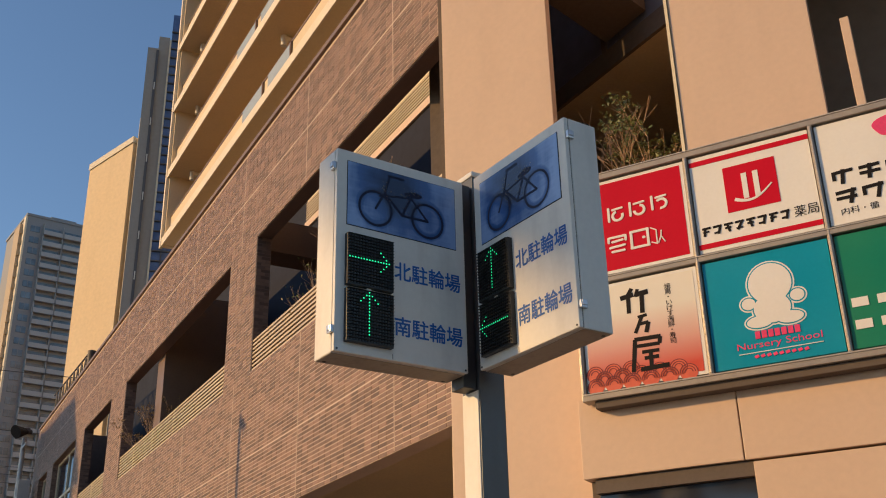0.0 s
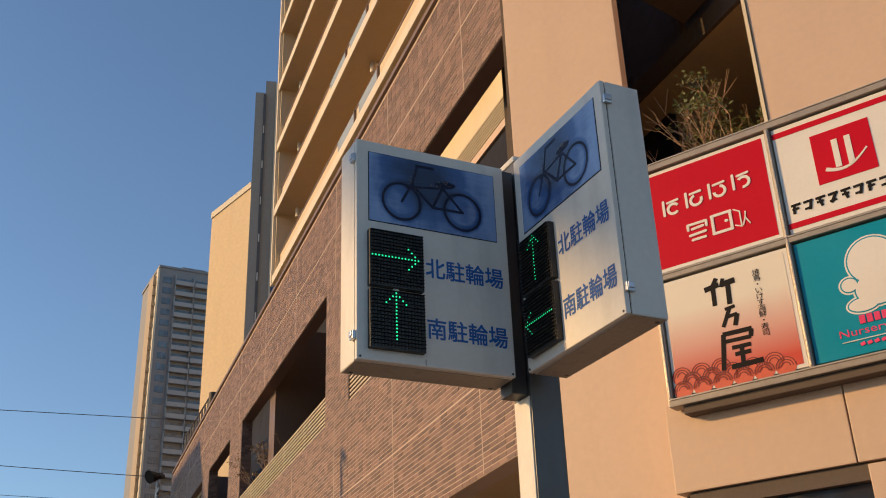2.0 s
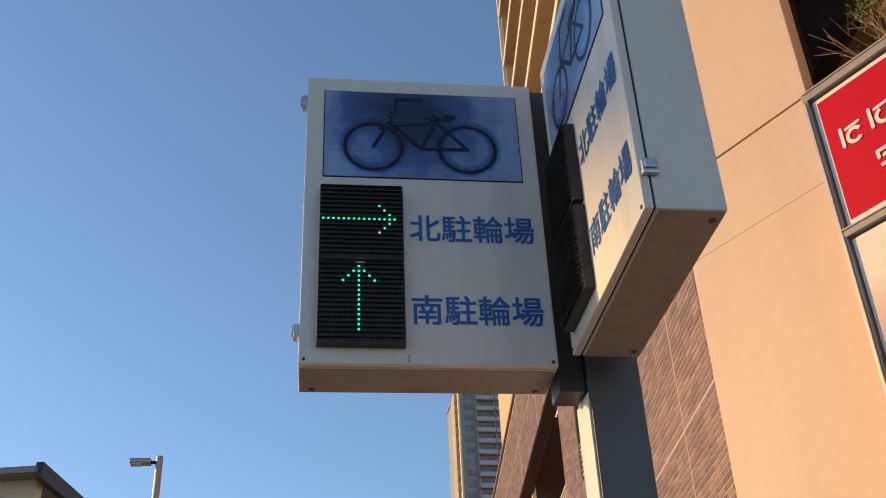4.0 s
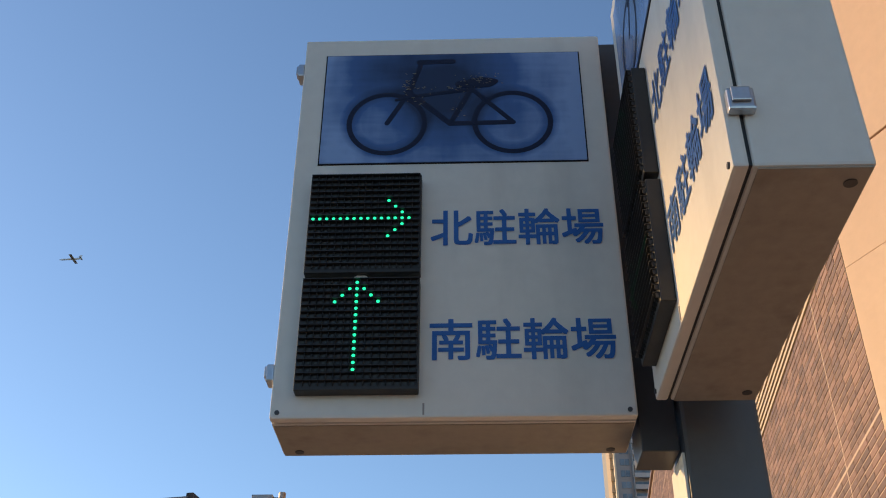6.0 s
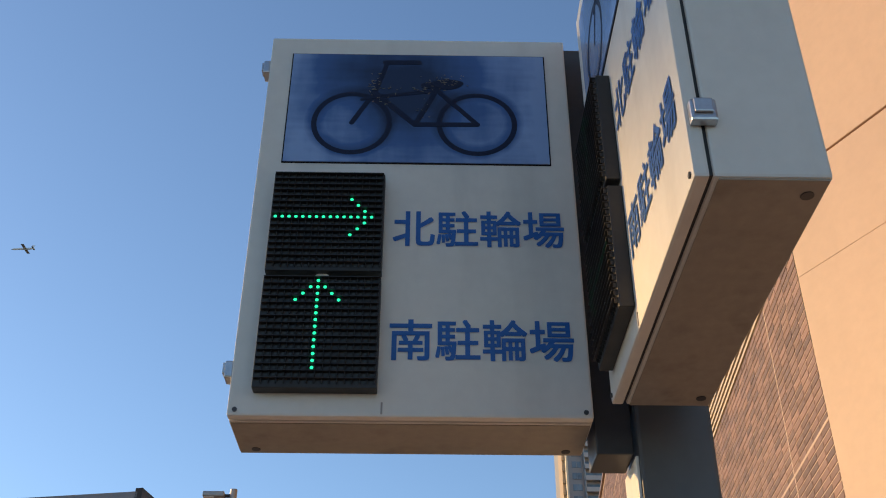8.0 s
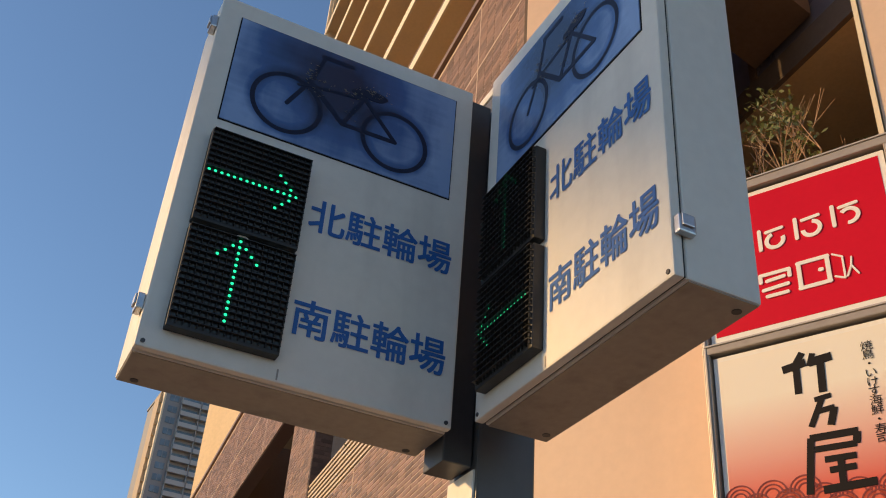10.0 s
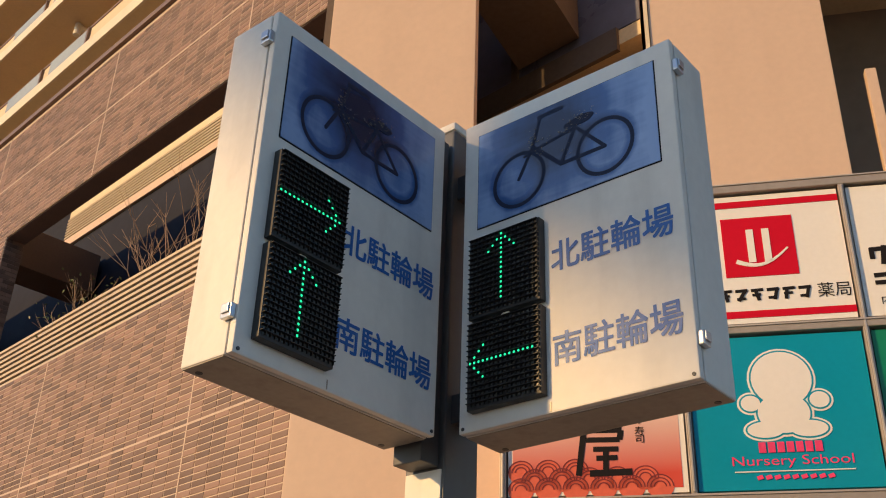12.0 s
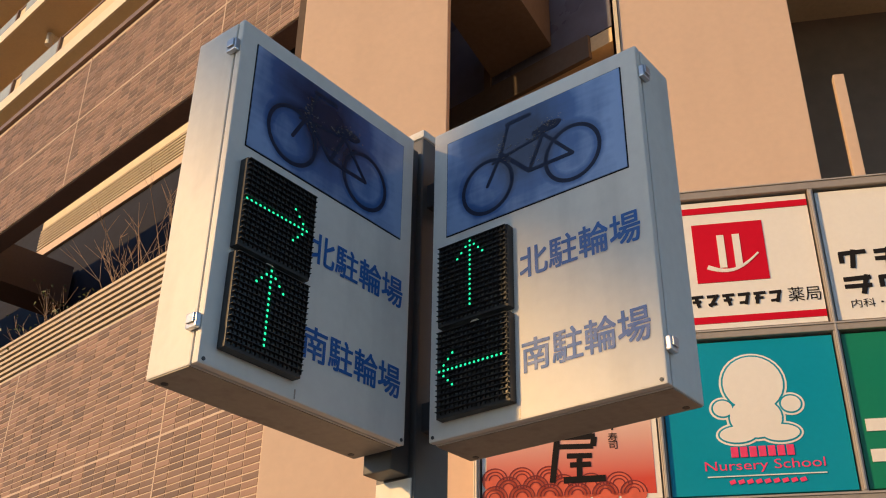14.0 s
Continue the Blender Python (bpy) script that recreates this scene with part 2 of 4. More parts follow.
def boxes(*rows, bevel=0.0):
    bm = bmesh.new()
    for r in rows:
        box(bm, *r, bevel=bevel)
    return bm


def cyl(bm, a, b, r0, r1=None, seg=12):
    a, b = Vector(a), Vector(b)
    d = b - a
    if d.length < 1e-6:
        return bm
    m = Matrix.Translation((a + b) / 2) @ d.to_track_quat("Z", "Y").to_matrix().to_4x4()
    bmesh.ops.create_cone(bm, cap_ends=True, segments=seg, radius1=r0, radius2=r0 if r1 is None else r1, depth=d.length, matrix=m)
    return bm


def plate(bm, pts, y0, y1):
    """A flat piece with thickness: an outline in x and z, between the depths y0 and y1."""
    a = [bm.verts.new((x, y0, z)) for x, z in pts]
    b = [bm.verts.new((x, y1, z)) for x, z in pts]
    bm.faces.new(a), bm.faces.new(b[::-1])
    for i in range(len(pts)):
        j = (i + 1) % len(pts)
        bm.faces.new((a[j], a[i], b[i], b[j]))
    return bm


def stroke(bm, x0, z0, x1, z1, w, y0, y1):
    d = Vector((x1 - x0, z1 - z0)).normalized() * w / 2
    return plate(bm, [(x0 - d.y, z0 + d.x), (x0 + d.y, z0 - d.x), (x1 + d.y, z1 - d.x), (x1 - d.y, z1 + d.x)], y0, y1)


def capsule(bm, x0, z0, x1, z1, w, y0, y1):
    """A stroke with round ends."""
    a = math.atan2(z1 - z0, x1 - x0)
    pts = [(x1 + w / 2 * math.cos(a + t), z1 + w / 2 * math.sin(a + t)) for t in (math.pi * (k / 6 - 0.5) for k in range(7))]
    pts += [(x0 - w / 2 * math.cos(a + t), z0 - w / 2 * math.sin(a + t)) for t in (math.pi * (k / 6 - 0.5) for k in range(7))]
    return plate(bm, pts, y0, y1)


def ring(bm, cx, cz, r0, r1, y0, y1, a0=0.0, a1=360.0, seg=32):
    n = max(4, int(seg * abs(a1 - a0) / 360))
    full = abs(a1 - a0) > 359.9
    rows = []
    for i in range(n if full else n + 1):
        t = radians(a0 + (a1 - a0) * i / n)
        rows.append([bm.verts.new((cx + r * math.cos(t), y, cz + r * math.sin(t))) for r, y in ((r0, y0), (r1, y0), (r1, y1), (r0, y1))])
    for i in range(n):
        p, q = rows[i], rows[(i + 1) % len(rows)]
        for k in range(4):
            bm.faces.new((p[k], p[(k + 1) % 4], q[(k + 1) % 4], q[k]))
    if not full:
        bm.faces.new(rows[0]), bm.faces.new(rows[-1][::-1])
    return bm


def disc(bm, cx, cz, rx, rz, y0, y1, seg=28, wob=0.0):
    return plate(bm, [(cx + rx * (1 + wob * math.sin(3 * t)) * math.cos(t), cz + rz * math.sin(t)) for t in (2 * math.pi * i / seg for i in range(seg))], y0, y1)


def part(name, bm, material, parent=None, label="", smooth=False):
    """Links a bmesh as one mesh object under a thing or a part."""
    bmesh.ops.recalc_face_normals(bm, faces=bm.faces)
    me = bpy.data.meshes.new(name)
    bm.to_mesh(me)
    bm.free()
    me.materials.append(material)
    if smooth:
        me.polygons.foreach_set("use_smooth", [True] * len(me.polygons))
    ob = new(name, me)
    if parent is not None:
        ob.parent = parent
    return tagged(ob, label)


def thing(name, m, label, category, group="", kind=""):
    ob = new(name)
    ob.empty_display_size = 0.1
    ob.matrix_world = m
    return tagged(ob, label, category, group, kind)


def solid(name, bm, material, label, category, m=None, group="", kind=""):
    ob = part(name, bm, material)
    if m is not None:
        ob.matrix_world = m
    return tagged(ob, label, category, group, kind)


def lettering(name, text, x, y, z, height, width, material, parent, vertical=False, label="", bold=0.0):
    """Flat letters in the x, z plane that face -y, fitted into height and width, x and z at the lower left."""
    cu = bpy.data.curves.new(name, "FONT")
    cu.body = "\n".join(text) if vertical else text
    cu.extrude = 0.0
    cu.resolution_u = 3
    if vertical:
        cu.space_line = 0.86
        cu.align_x = "CENTER"
    tmp = new(name + "_outline", cu)
    bpy.context.view_layer.update()
    me = bpy.data.meshes.new_from_object(tmp.evaluated_get(bpy.context.evaluated_depsgraph_get()))
    bpy.data.objects.remove(tmp)
    co = np.empty(len(me.vertices) * 3)
    me.vertices.foreach_get("co", co)
    co = co.reshape(-1, 3)
    lo, hi = co.min(0), co.max(0)
    out = np.zeros_like(co)
    out[:, 0] = x + (co[:, 0] - lo[0]) / (hi[0] - lo[0]) * width
    out[:, 2] = z + (co[:, 1] - lo[1]) / (hi[1] - lo[1]) * height
    out[:, 1] = y
    me.vertices.foreach_set("co", out.ravel())
    if bold:
        bm = bmesh.new()
        for k, (dx, dz) in enumerate(((-1, -1), (1, -1), (-1, 1), (1, 1))):
            me.transform(Matrix.Translation((dx * bold, -0.00015 * k, dz * bold)))
            bm.from_mesh(me)
            me.transform(Matrix.Translation((-dx * bold, 0.00015 * k, -dz * bold)))
        bm.to_mesh(me)
        bm.free()
    me.materials.clear()
    me.materials.append(material)
    ob = new(name, me)
    ob.parent = parent
    return tagged(ob, label)


def frame_of(x_axis, y_axis, origin):
    return Matrix(((x_axis[0], y_axis[0], 0, origin[0]), (x_axis[1], y_axis[1], 0, origin[1]), (0, 0, 1, origin[2]), (0, 0, 0, 1)))


# The long brick front: x along it, y out to the street. The shop front: x along it, y into the building.
FA = radians(85.011)
BRICK = frame_of((math.cos(FA), math.sin(FA)), (-math.sin(FA), math.cos(FA)), (math.sin(FA) * 2.763, -math.cos(FA) * 2.763, 0))
BA = radians(-62.730)
SHOP = frame_of((math.cos(BA), math.sin(BA)), (-math.sin(BA), math.cos(BA)), (-math.sin(BA) * 4.644, math.cos(BA) * 4.644, 0)) @ pose(-1.0791, 0, 0.1114) @ Matrix.Diagonal((1.0084, 1.0, 0.953, 1))


def sized(m, x, y=None, z=None):
    """The frame m with its lengths scaled."""
    return m @ Matrix.Diagonal((x, y or x, z or x, 1))


# ---- ground ----
solid("ground", boxes((-600, 600, -600, 900, -0.3, -0.12)), M["asphalt"], "dark asphalt ground that reaches the horizon", "ground", kind="structure")
solid("pavement", boxes((-1.5, 3.4, -8, 40, -0.12, 0.0)), M["paving"], "grey paved footway along the building", "pavement", kind="structure")

# ---- the bicycle park sign ----
SIGN_W, Z0, Z1, DEPTH = 0.575, 2.702, 3.512, 0.150


def bicycle(parent, y0, y1):
    def P(px, py):
        return 0.166 + (px - 685) * 0.001064, 3.294 + (220 - py) * 0.00135
    for cx in (685, 905):
        x, z = P(cx, 220)
        part("wheel_mark", ring(bmesh.new(), x, z, 0.0655, 0.0755, y0 + 0.0001, y1, seg=48), M["bike"], parent)
    for k, (a, b, w) in enumerate((((685, 220), (724, 162), 0.0095), ((724, 162), (744, 108), 0.009), ((740, 107), (801, 106), 0.011), ((724, 165), (796, 222), 0.011), ((728, 172), (832, 160), 0.008),
                    ((796, 222), (838, 152), 0.010), ((796, 222), (906, 221), 0.010), ((906, 221), (838, 162), 0.009), ((812, 150), (838, 152), 0.014), ((700, 178), (735, 170), 0.006))):
        part("tube_mark", capsule(bmesh.new(), *P(*a), *P(*b), w, y0 - 0.00004 * k, y1), M["bike"], parent)


RIGHT_ARROW = {(c, 8) for c in range(0, 15)} | {(11, 11), (12, 10), (13, 9), (13, 7), (12, 6), (11, 5)}
UP_ARROW = {(7, r) for r in range(2, 16)} | {(6, 14), (5, 13), (4, 12), (8, 14), (9, 13), (10, 12)}
LEFT_ARROW = {(c, 8) for c in range(0, 15)} | {(1, 9), (2, 10), (3, 11), (1, 7), (2, 6), (3, 5)}


def led_module(cab, x0, x1, z0, z1, lit):
    body = part("led_module", boxes((x0, x1, -0.022, 0.0, z0, z1), bevel=0.002), M["led_body"], cab, "black dot matrix display module")
    n, px, pz = 16, (x1 - x0 - 0.006) / 16, (z1 - z0 - 0.006) / 16
    hoods, off, on = bmesh.new(), bmesh.new(), bmesh.new()
    for r in range(n):
        z = z0 + 0.003 + (r + 0.5) * pz
        box(hoods, x0 + 0.002, x1 - 0.002, -0.030, -0.0215, z + pz * 0.38, z + pz * 0.48)
        for c in range(n):
            x = x0 + 0.003 + (c + 0.5) * px
            hot = (c, r) in lit
            bm = on if hot else off
            rr = 0.0030 if hot else 0.0024
            bmesh.ops.create_circle(bm, cap_ends=True, segments=8, radius=rr, matrix=Matrix.Translation((x, -0.0245 if hot else -0.0235, z)) @ Matrix.Rotation(radians(90), 4, "X"))
            if c % 1 == 0:
                box(hoods, x + px * 0.40, x + px * 0.48, -0.027, -0.0215, z - pz * 0.2, z + pz * 0.4)
    part("display_hood", hoods, M["led_body"], cab)
    tagged(part("unlit_dots", off, M["led_off"], cab), kind="stuff")
    tagged(part("lit_dots", on, M["led_on"], cab, "glowing green arrow of dots"), kind="stuff")
    return body


def cabinet(sign, m, hinge_x, top, low, side_z):
    cab = part("cabinet", boxes((0, SIGN_W, 0.022, DEPTH, Z0, Z1), bevel=0.004), M["cabinet"], sign, "pale grey painted steel sign cabinet")
    cab.matrix_local = m
    # Thin plate added to darken the cabinet's shaded underside.
    part("underside_shade_plate", boxes((0.003, SIGN_W - 0.003, 0.027, DEPTH - 0.003, Z0 - 0.0018, Z0 + 0.003)), M["cabinet_base"], cab, "stained brown plate with the underside shade in its colour")
    part("gasket", boxes((0.004, SIGN_W - 0.004, 0.017, 0.024, Z0 + 0.004, Z1 - 0.004)), M["cabinet_edge"], cab)
    part("door", boxes((0, SIGN_W, 0.0, 0.018, Z0, Z1), bevel=0.004), M["cabinet"], cab, "pale grey cabinet door with rain streaks")
    part("panel_rim", boxes((0.0425, 0.5345, -0.0012, 0.002, 3.1995, 3.4695)), M["ink"], cab)
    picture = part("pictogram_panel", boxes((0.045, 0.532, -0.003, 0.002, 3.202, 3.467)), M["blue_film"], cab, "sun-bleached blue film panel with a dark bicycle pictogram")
    bicycle(picture, -0.0034, -0.0028)
    part("saddle_mark", disc(bmesh.new(), 0.345, 3.392, 0.030, 0.0125, -0.0041, -0.0028, wob=0.1), M["bike"], picture)
    r = random.Random(21)
    bm = bmesh.new()
    for cx, cz, sx, sz, count in ((0.338, 3.400, 0.034, 0.012, 34), (0.206, 3.385, 0.010, 0.022, 26), (0.27, 3.378, 0.06, 0.003, 16), (0.225, 3.35, 0.02, 0.015, 10), (0.30, 3.34, 0.012, 0.03, 10)):
        for k in range(count):
            px, pz, a = r.gauss(cx, sx * 0.6), r.gauss(cz, sz * 0.6), r.uniform(0, 3.14)
            ln = r.uniform(0.002, 0.008)
            stroke(bm, px, pz, px + ln * math.cos(a), pz + ln * 0.6 * math.sin(a), r.uniform(0.0005, 0.0011), -0.0044 - 0.00001 * k, -0.0040)
    tagged(part("peeled_patch", bm, M["peel"], picture, "tan flecks of peeled film"), kind="stuff")
    led_module(cab, 0.038, 0.234, 2.9560, 3.1600, top)
    led_module(cab, 0.038, 0.234, 2.7400, 2.9440, low)
    bm = bmesh.new()
    disc(bm, 0.134, 2.950, 0.012, 0.007, -0.012, 0.0)
    part("light_sensor", bm, M["white_fix"], cab)
    lettering("lettering", "北駐輪場", 0.251, -0.0012, 3.021, 0.074, 0.297, M["blue_text"], cab, label="blue painted characters", bold=0.0011)
    lettering("lettering", "南駐輪場", 0.251, -0.0012, 2.801, 0.074, 0.300, M["blue_text"], cab, label="blue painted characters", bold=0.0011)
    for z in side_z:
        s = 1 if hinge_x > 0.2 else -1
        x = SIGN_W if s > 0 else 0.0
        bm = boxes((min(x, x + s * 0.013), max(x, x + s * 0.013), 0.004, 0.034, z - 0.015, z + 0.015), bevel=0.003)
        box(bm, min(x + s * 0.013, x + s * 0.017), max(x + s * 0.013, x + s * 0.017), 0.008, 0.029, z - 0.006, z + 0.013, bevel=0.0015)
        part("latch", bm, M["latch"], cab, "bright steel toggle latch")
    for x in (0.03, SIGN_W - 0.03):
        bm = bmesh.new()
        cyl(bm, (x, DEPTH - 0.02, Z0 - 0.003), (x, DEPTH - 0.02, Z0 + 0.002), 0.0075, seg=14)
        part("drain_plug", bm, M["bracket"], cab)
        bm = bmesh.new()
        cyl(bm, (x - 0.018 if x < 0.1 else x + 0.018, -0.002, Z0 + 0.010), (x - 0.018 if x < 0.1 else x + 0.018, 0.004, Z0 + 0.010), 0.004, seg=10)
        part("screw", bm, M["bracket"], cab)
    part("drain_slot", boxes((0.28, 0.296, 0.088, 0.092, Z0 - 0.001, Z0 + 0.003)), M["bracket"], cab)
    bm = bmesh.new()
    cyl(bm, (0.08, 0.09, Z1 - 0.002), (0.08, 0.09, Z1 + 0.020), 0.006, seg=10)
    part("lifting_bolt", bm, M["bracket"], cab)
    part("seam_strip", boxes((0.24, 0.243, -0.001, 0.002, Z0 + 0.004, 2.726)), M["frame"], cab)
    return cab


sign = thing("parking_guide_sign", pose(0, 0, 0), "grey bicycle park sign, two cabinets on a square post", "sign")
bm = boxes((2.050, 2.172, 3.250, 3.365, 0.0, 3.575), bevel=0.006)
part("post", bm, M["post"], sign, "square grey steel post")
part("post_cap", boxes((2.046, 2.176, 3.246, 3.369, 3.575, 3.600), bevel=0.008), M["cabinet"], sign, "pale post cap")
part("side_face", boxes((2.0455, 2.0495, 3.256, 3.359, 0.0, 2.655)), M["cabinet"], sign, "thin pale plate on the left side of the post")
part("base_plate", boxes((1.95, 2.27, 3.15, 3.465, 0.0, 0.02), bevel=0.004), M["post"], sign)
for z in (2.80, 3.40):
    part("bracket", boxes((1.970, 2.052, 3.275, 3.340, z - 0.035, z + 0.035), bevel=0.003), M["bracket"], sign, "dark steel bracket")
    part("bracket", boxes((2.070, 2.150, 3.165, 3.252, z - 0.035, z + 0.035), bevel=0.003), M["bracket"], sign)
part("cover_strip", boxes((1.985, 2.045, 3.262, 3.345, 2.66, 3.53), bevel=0.003), M["bracket"], sign, "dark cover between the cabinets")
cabinet(sign, pose(1.404, 3.22, 0), 0.0, RIGHT_ARROW, UP_ARROW, (3.440, 2.785))
cabinet(sign, pose(1.998, 3.168, 0, 0, 0, -90), 0.5, UP_ARROW, LEFT_ARROW, (3.440, 2.785))

# ---- shop front: piers, wall panels, recesses ----
WALL_Y = 0.070


def wall(name, rows, material, label, m, category="wall", bevel=0.0):
    return solid(name, boxes(*rows, bevel=bevel), material, label, category, m, kind="structure")


wall("wall_shop_pier_corner", [(-1.895, -0.94, 0.35, 0.55, -0.3, 4.12), (-1.895, -1.147, 0.35, 0.42, 4.12, 4.555), (-1.895, -1.147, 0.35, 0.42, 4.565, 14)], M["beige"], "tall beige panelled pier at the corner", SHOP, bevel=0.004)
wall("wall_shop_pier_middle", [(-0.325, 0.397, 0.13, 0.18, 4.0, 14)], M["beige"], "tall beige panelled pier above the signboard", SHOP, bevel=0.004)
wall("trim_pier_edge", [(-0.345, -0.328, 0.12, 0.21, 4.0, 14)], M["cream"], "pale metal corner trim of the pier", SHOP, "trim")
for x0, x1, inset in ((-1.020, -0.232, 0.075), (-0.226, 0.62, 0), (0.626, 3.5, 0)):
    wall("wall_shop_band", [(x0, x1, WALL_Y, 0.34, 2.565, 2.985), (x0 + inset, x1, WALL_Y, 0.34, 2.985, 4.1)], M["beige"], "beige wall panel behind the signboard", SHOP, bevel=0.004)
wall("wall_shop_foot", [(-0.195, 0.62, WALL_Y + 0.01, 0.4, 0, 2.555), (1.55, 3.5, WALL_Y + 0.01, 0.4, 0, 2.555)], M["beige"], "beige wall panels of the ground floor", SHOP, bevel=0.004)
wall("wall_shop_joint", [(-1.01, 3.5, 0.16, 0.33, 0, 2.98), (-0.93, 3.5, 0.16, 0.33, 2.98, 4.1), (-1.88, -1.16, 0.375, 0.41, 4.45, 4.65)], M["beige_dark"], "dark joints between the wall panels", SHOP, "joint")
wall("window_1", [(-0.96, -0.2, 0.13, 0.158, 0, 2.49), (0.62, 1.55, 0.13, 0.158, 0, 2.49)], M["navy_glass"], "dark shop window glass", SHOP, "window")
wall("trim_window_head", [(-0.965, -0.195, 0.09, 0.17, 2.49, 2.56), (0.62, 1.55, 0.09, 0.17, 2.49, 2.56)], M["beige_dark"], "dark window head", SHOP, "trim")
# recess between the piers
# The last box is an unseen wall added to keep sun off the glazing.
wall("wall_recess_back", [(-2.5, 4.2, 3.4, 3.5, 3.9, 9.2), (-2.5, -2.4, 1.25, 3.4, 3.9, 9.2), (-1.96, -1.90, 0.425, 2.0, 3.9, 9.2)], M["dark"], "recess back wall with shade put into its colour", SHOP)
wall("wall_recess_inner", [(-0.33, -0.31, 0.215, 3.4, 4.106, 14)], M["beige"], "beige inner wall of the recess", SHOP)
wall("wall_recess_side", [(3.4, 3.5, 0.14, 3.4, 3.9, 14)], M["brown_glass"], "dark side wall of the recess", SHOP)
wall("floor_recess", [(-0.93, 3.5, 0.345, 3.4, 4.0, 4.105), (-1.145, -0.93, 0.56, 3.4, 4.0, 4.105), (-1.89, -1.145, 0.56, 3.4, 4.0, 4.10), (-2.4, -1.89, 1.25, 3.4, 4.0, 4.10)], M["recess_floor"], "pale concrete floor slab of the recess", SHOP, "floor")


def prism(pts, z0, z1):
    bm = bmesh.new()
    a = [bm.verts.new((x, y, z0)) for x, y in pts]
    b = [bm.verts.new((x, y, z1)) for x, y in pts]
    bm.faces.new(a), bm.faces.new(b[::-1])
    for i in range(len(pts)):
        j = (i + 1) % len(pts)
        bm.faces.new((a[j], a[i], b[i], b[j]))
    return bm


solid("ceiling", prism([(-2.4, 2.10), (-0.36, 0.86), (-0.33, 3.4), (-2.4, 3.4)], 5.847, 5.95), M["soffit_olive"], "dark olive ceiling of the recess", "ceiling", SHOP, kind="structure")
solid("window_2", prism([(-2.4, 2.10), (-0.36, 0.86), (-0.355, 0.875), (-2.395, 2.115)], 5.96, 9.0), M["recess_glass"], "dark glazing above the recess ceiling", "window", SHOP, kind="structure")
solid("trim_ceiling_edge", prism([(-2.4, 2.07), (-0.49, 0.911), (-0.475, 0.936), (-2.39, 2.095)], 5.80, 5.96), M["dark"], "dark edge beam of the ceiling", "trim", SHOP, kind="structure")
solid("trim_mullion", prism([(-1.12, 1.305), (-1.08, 1.28), (-1.07, 1.30), (-1.11, 1.325)], 5.96, 9.0), M["dark"], "dark glazing mullion", "trim", SHOP, kind="structure")
solid("trim_beam", prism([(-1.27, 0.50), (-0.86, 0.50), (-0.70, 1.045), (-1.07, 1.268)], 6.03, 6.40), M["dark"], "brown beam from the pier to the glazing", "trim", SHOP, kind="structure")
solid("window_3", boxes((-0.30, 3.4, 1.4, 1.43, 4.106, 8.0)), M["brown_glass"], "dark brown window behind the sun strip bar", "window", SHOP, kind="structure")
solid("ceiling_upper", boxes((-0.30, 3.4, 0.20, 3.4, 6.3, 6.4), (-2.4, -0.33, 1.2, 3.4, 9.0, 9.1)), M["soffit_olive"], "dark ceiling of the upper recess", "ceiling", SHOP, kind="structure")
downlight = thing("ceiling_light", SHOP @ pose(-1.206, 1.70, 5.847), "round recessed downlight in the dark ceiling", "lamp")
bm = bmesh.new()
cyl(bm, (0, 0, -0.010), (0, 0, 0.01), 0.074, seg=24)
part("rim", bm, M["soffit_olive"], downlight)
bm = bmesh.new()
cyl(bm, (0, 0, -0.013), (0, 0, -0.009), 0.058, seg=24)
part("lens", bm, M["frame"], downlight)
# Tan bar imitates the strip of sun on the recess wall.
solid("sun_strip_bar", boxes((0.532, 0.577, 0.19, 0.23, 4.103, 4.911), bevel=0.004), M["beige"], "tan bar standing in for a strip of sun in the recess", "post", SHOP)

# ---- tenant signboard ----
board = thing("tenant_signboard", SHOP, "taupe framed signboard with six coloured shop panels", "signboard")
COLS = [(-0.930, -0.322), (-0.290, 0.300), (0.332, 0.920)]
ROWS_Z = [(2.995, 3.572), (3.628, 4.186)]
part("backing", boxes((-0.950, 0.945, 0.030, 0.10, 2.970, 4.215)), M["frame"], board)
for z0, z1 in ((2.945, 2.985), (3.582, 3.618), (4.196, 4.238)):
    part("rail", boxes((-0.958, 0.953, -0.022, 0.060, z0, z1), bevel=0.004), M["frame"], board, "taupe metal rail")
    part("bead", boxes((-0.95, 0.945, -0.0265, -0.020, z1 - 0.010, z1 - 0.004), bevel=0.001), M["bead"], board)
for x0, x1 in ((-0.958, -0.936), (-0.316, -0.296), (0.306, 0.326), (0.930, 0.953)):
    part("stile", boxes((x0, x1, -0.020, 0.058, 2.96, 4.22), bevel=0.003), M["frame"], board)
    part("bead", boxes(((x0 + x1) / 2 - 0.0035, (x0 + x1) / 2 + 0.0035, -0.0245, -0.018, 2.99, 4.19), bevel=0.001), M["bead"], board)
part("foot_tray", boxes((-0.90, 0.90, 0.0, 0.10, 2.905, 2.945), bevel=0.004), M["beige_dark"], board, "dark tray under the board")
panels = {}
for key, (c, r), material, label in (("insurance", (0, 1), "white", "white panel with a red field"), ("pharmacy", (1, 1), "white", "white panel with red stripes"), ("clinic", (2, 1), "white", "white clinic panel"),
                                     ("grill", (0, 0), "white", "cream to orange restaurant panel"), ("nursery", (1, 0), "teal", "teal nursery panel"), ("tax", (2, 0), "green", "dark green panel")):
    x0, x1 = COLS[c]
    z0, z1 = ROWS_Z[r]
    panels[key] = (part("sign_panel", boxes((x0, x1, -0.004, 0.030, z0, z1)), M[material], board, label), x0, z0)
Y0, Y1 = -0.0075, -0.0035


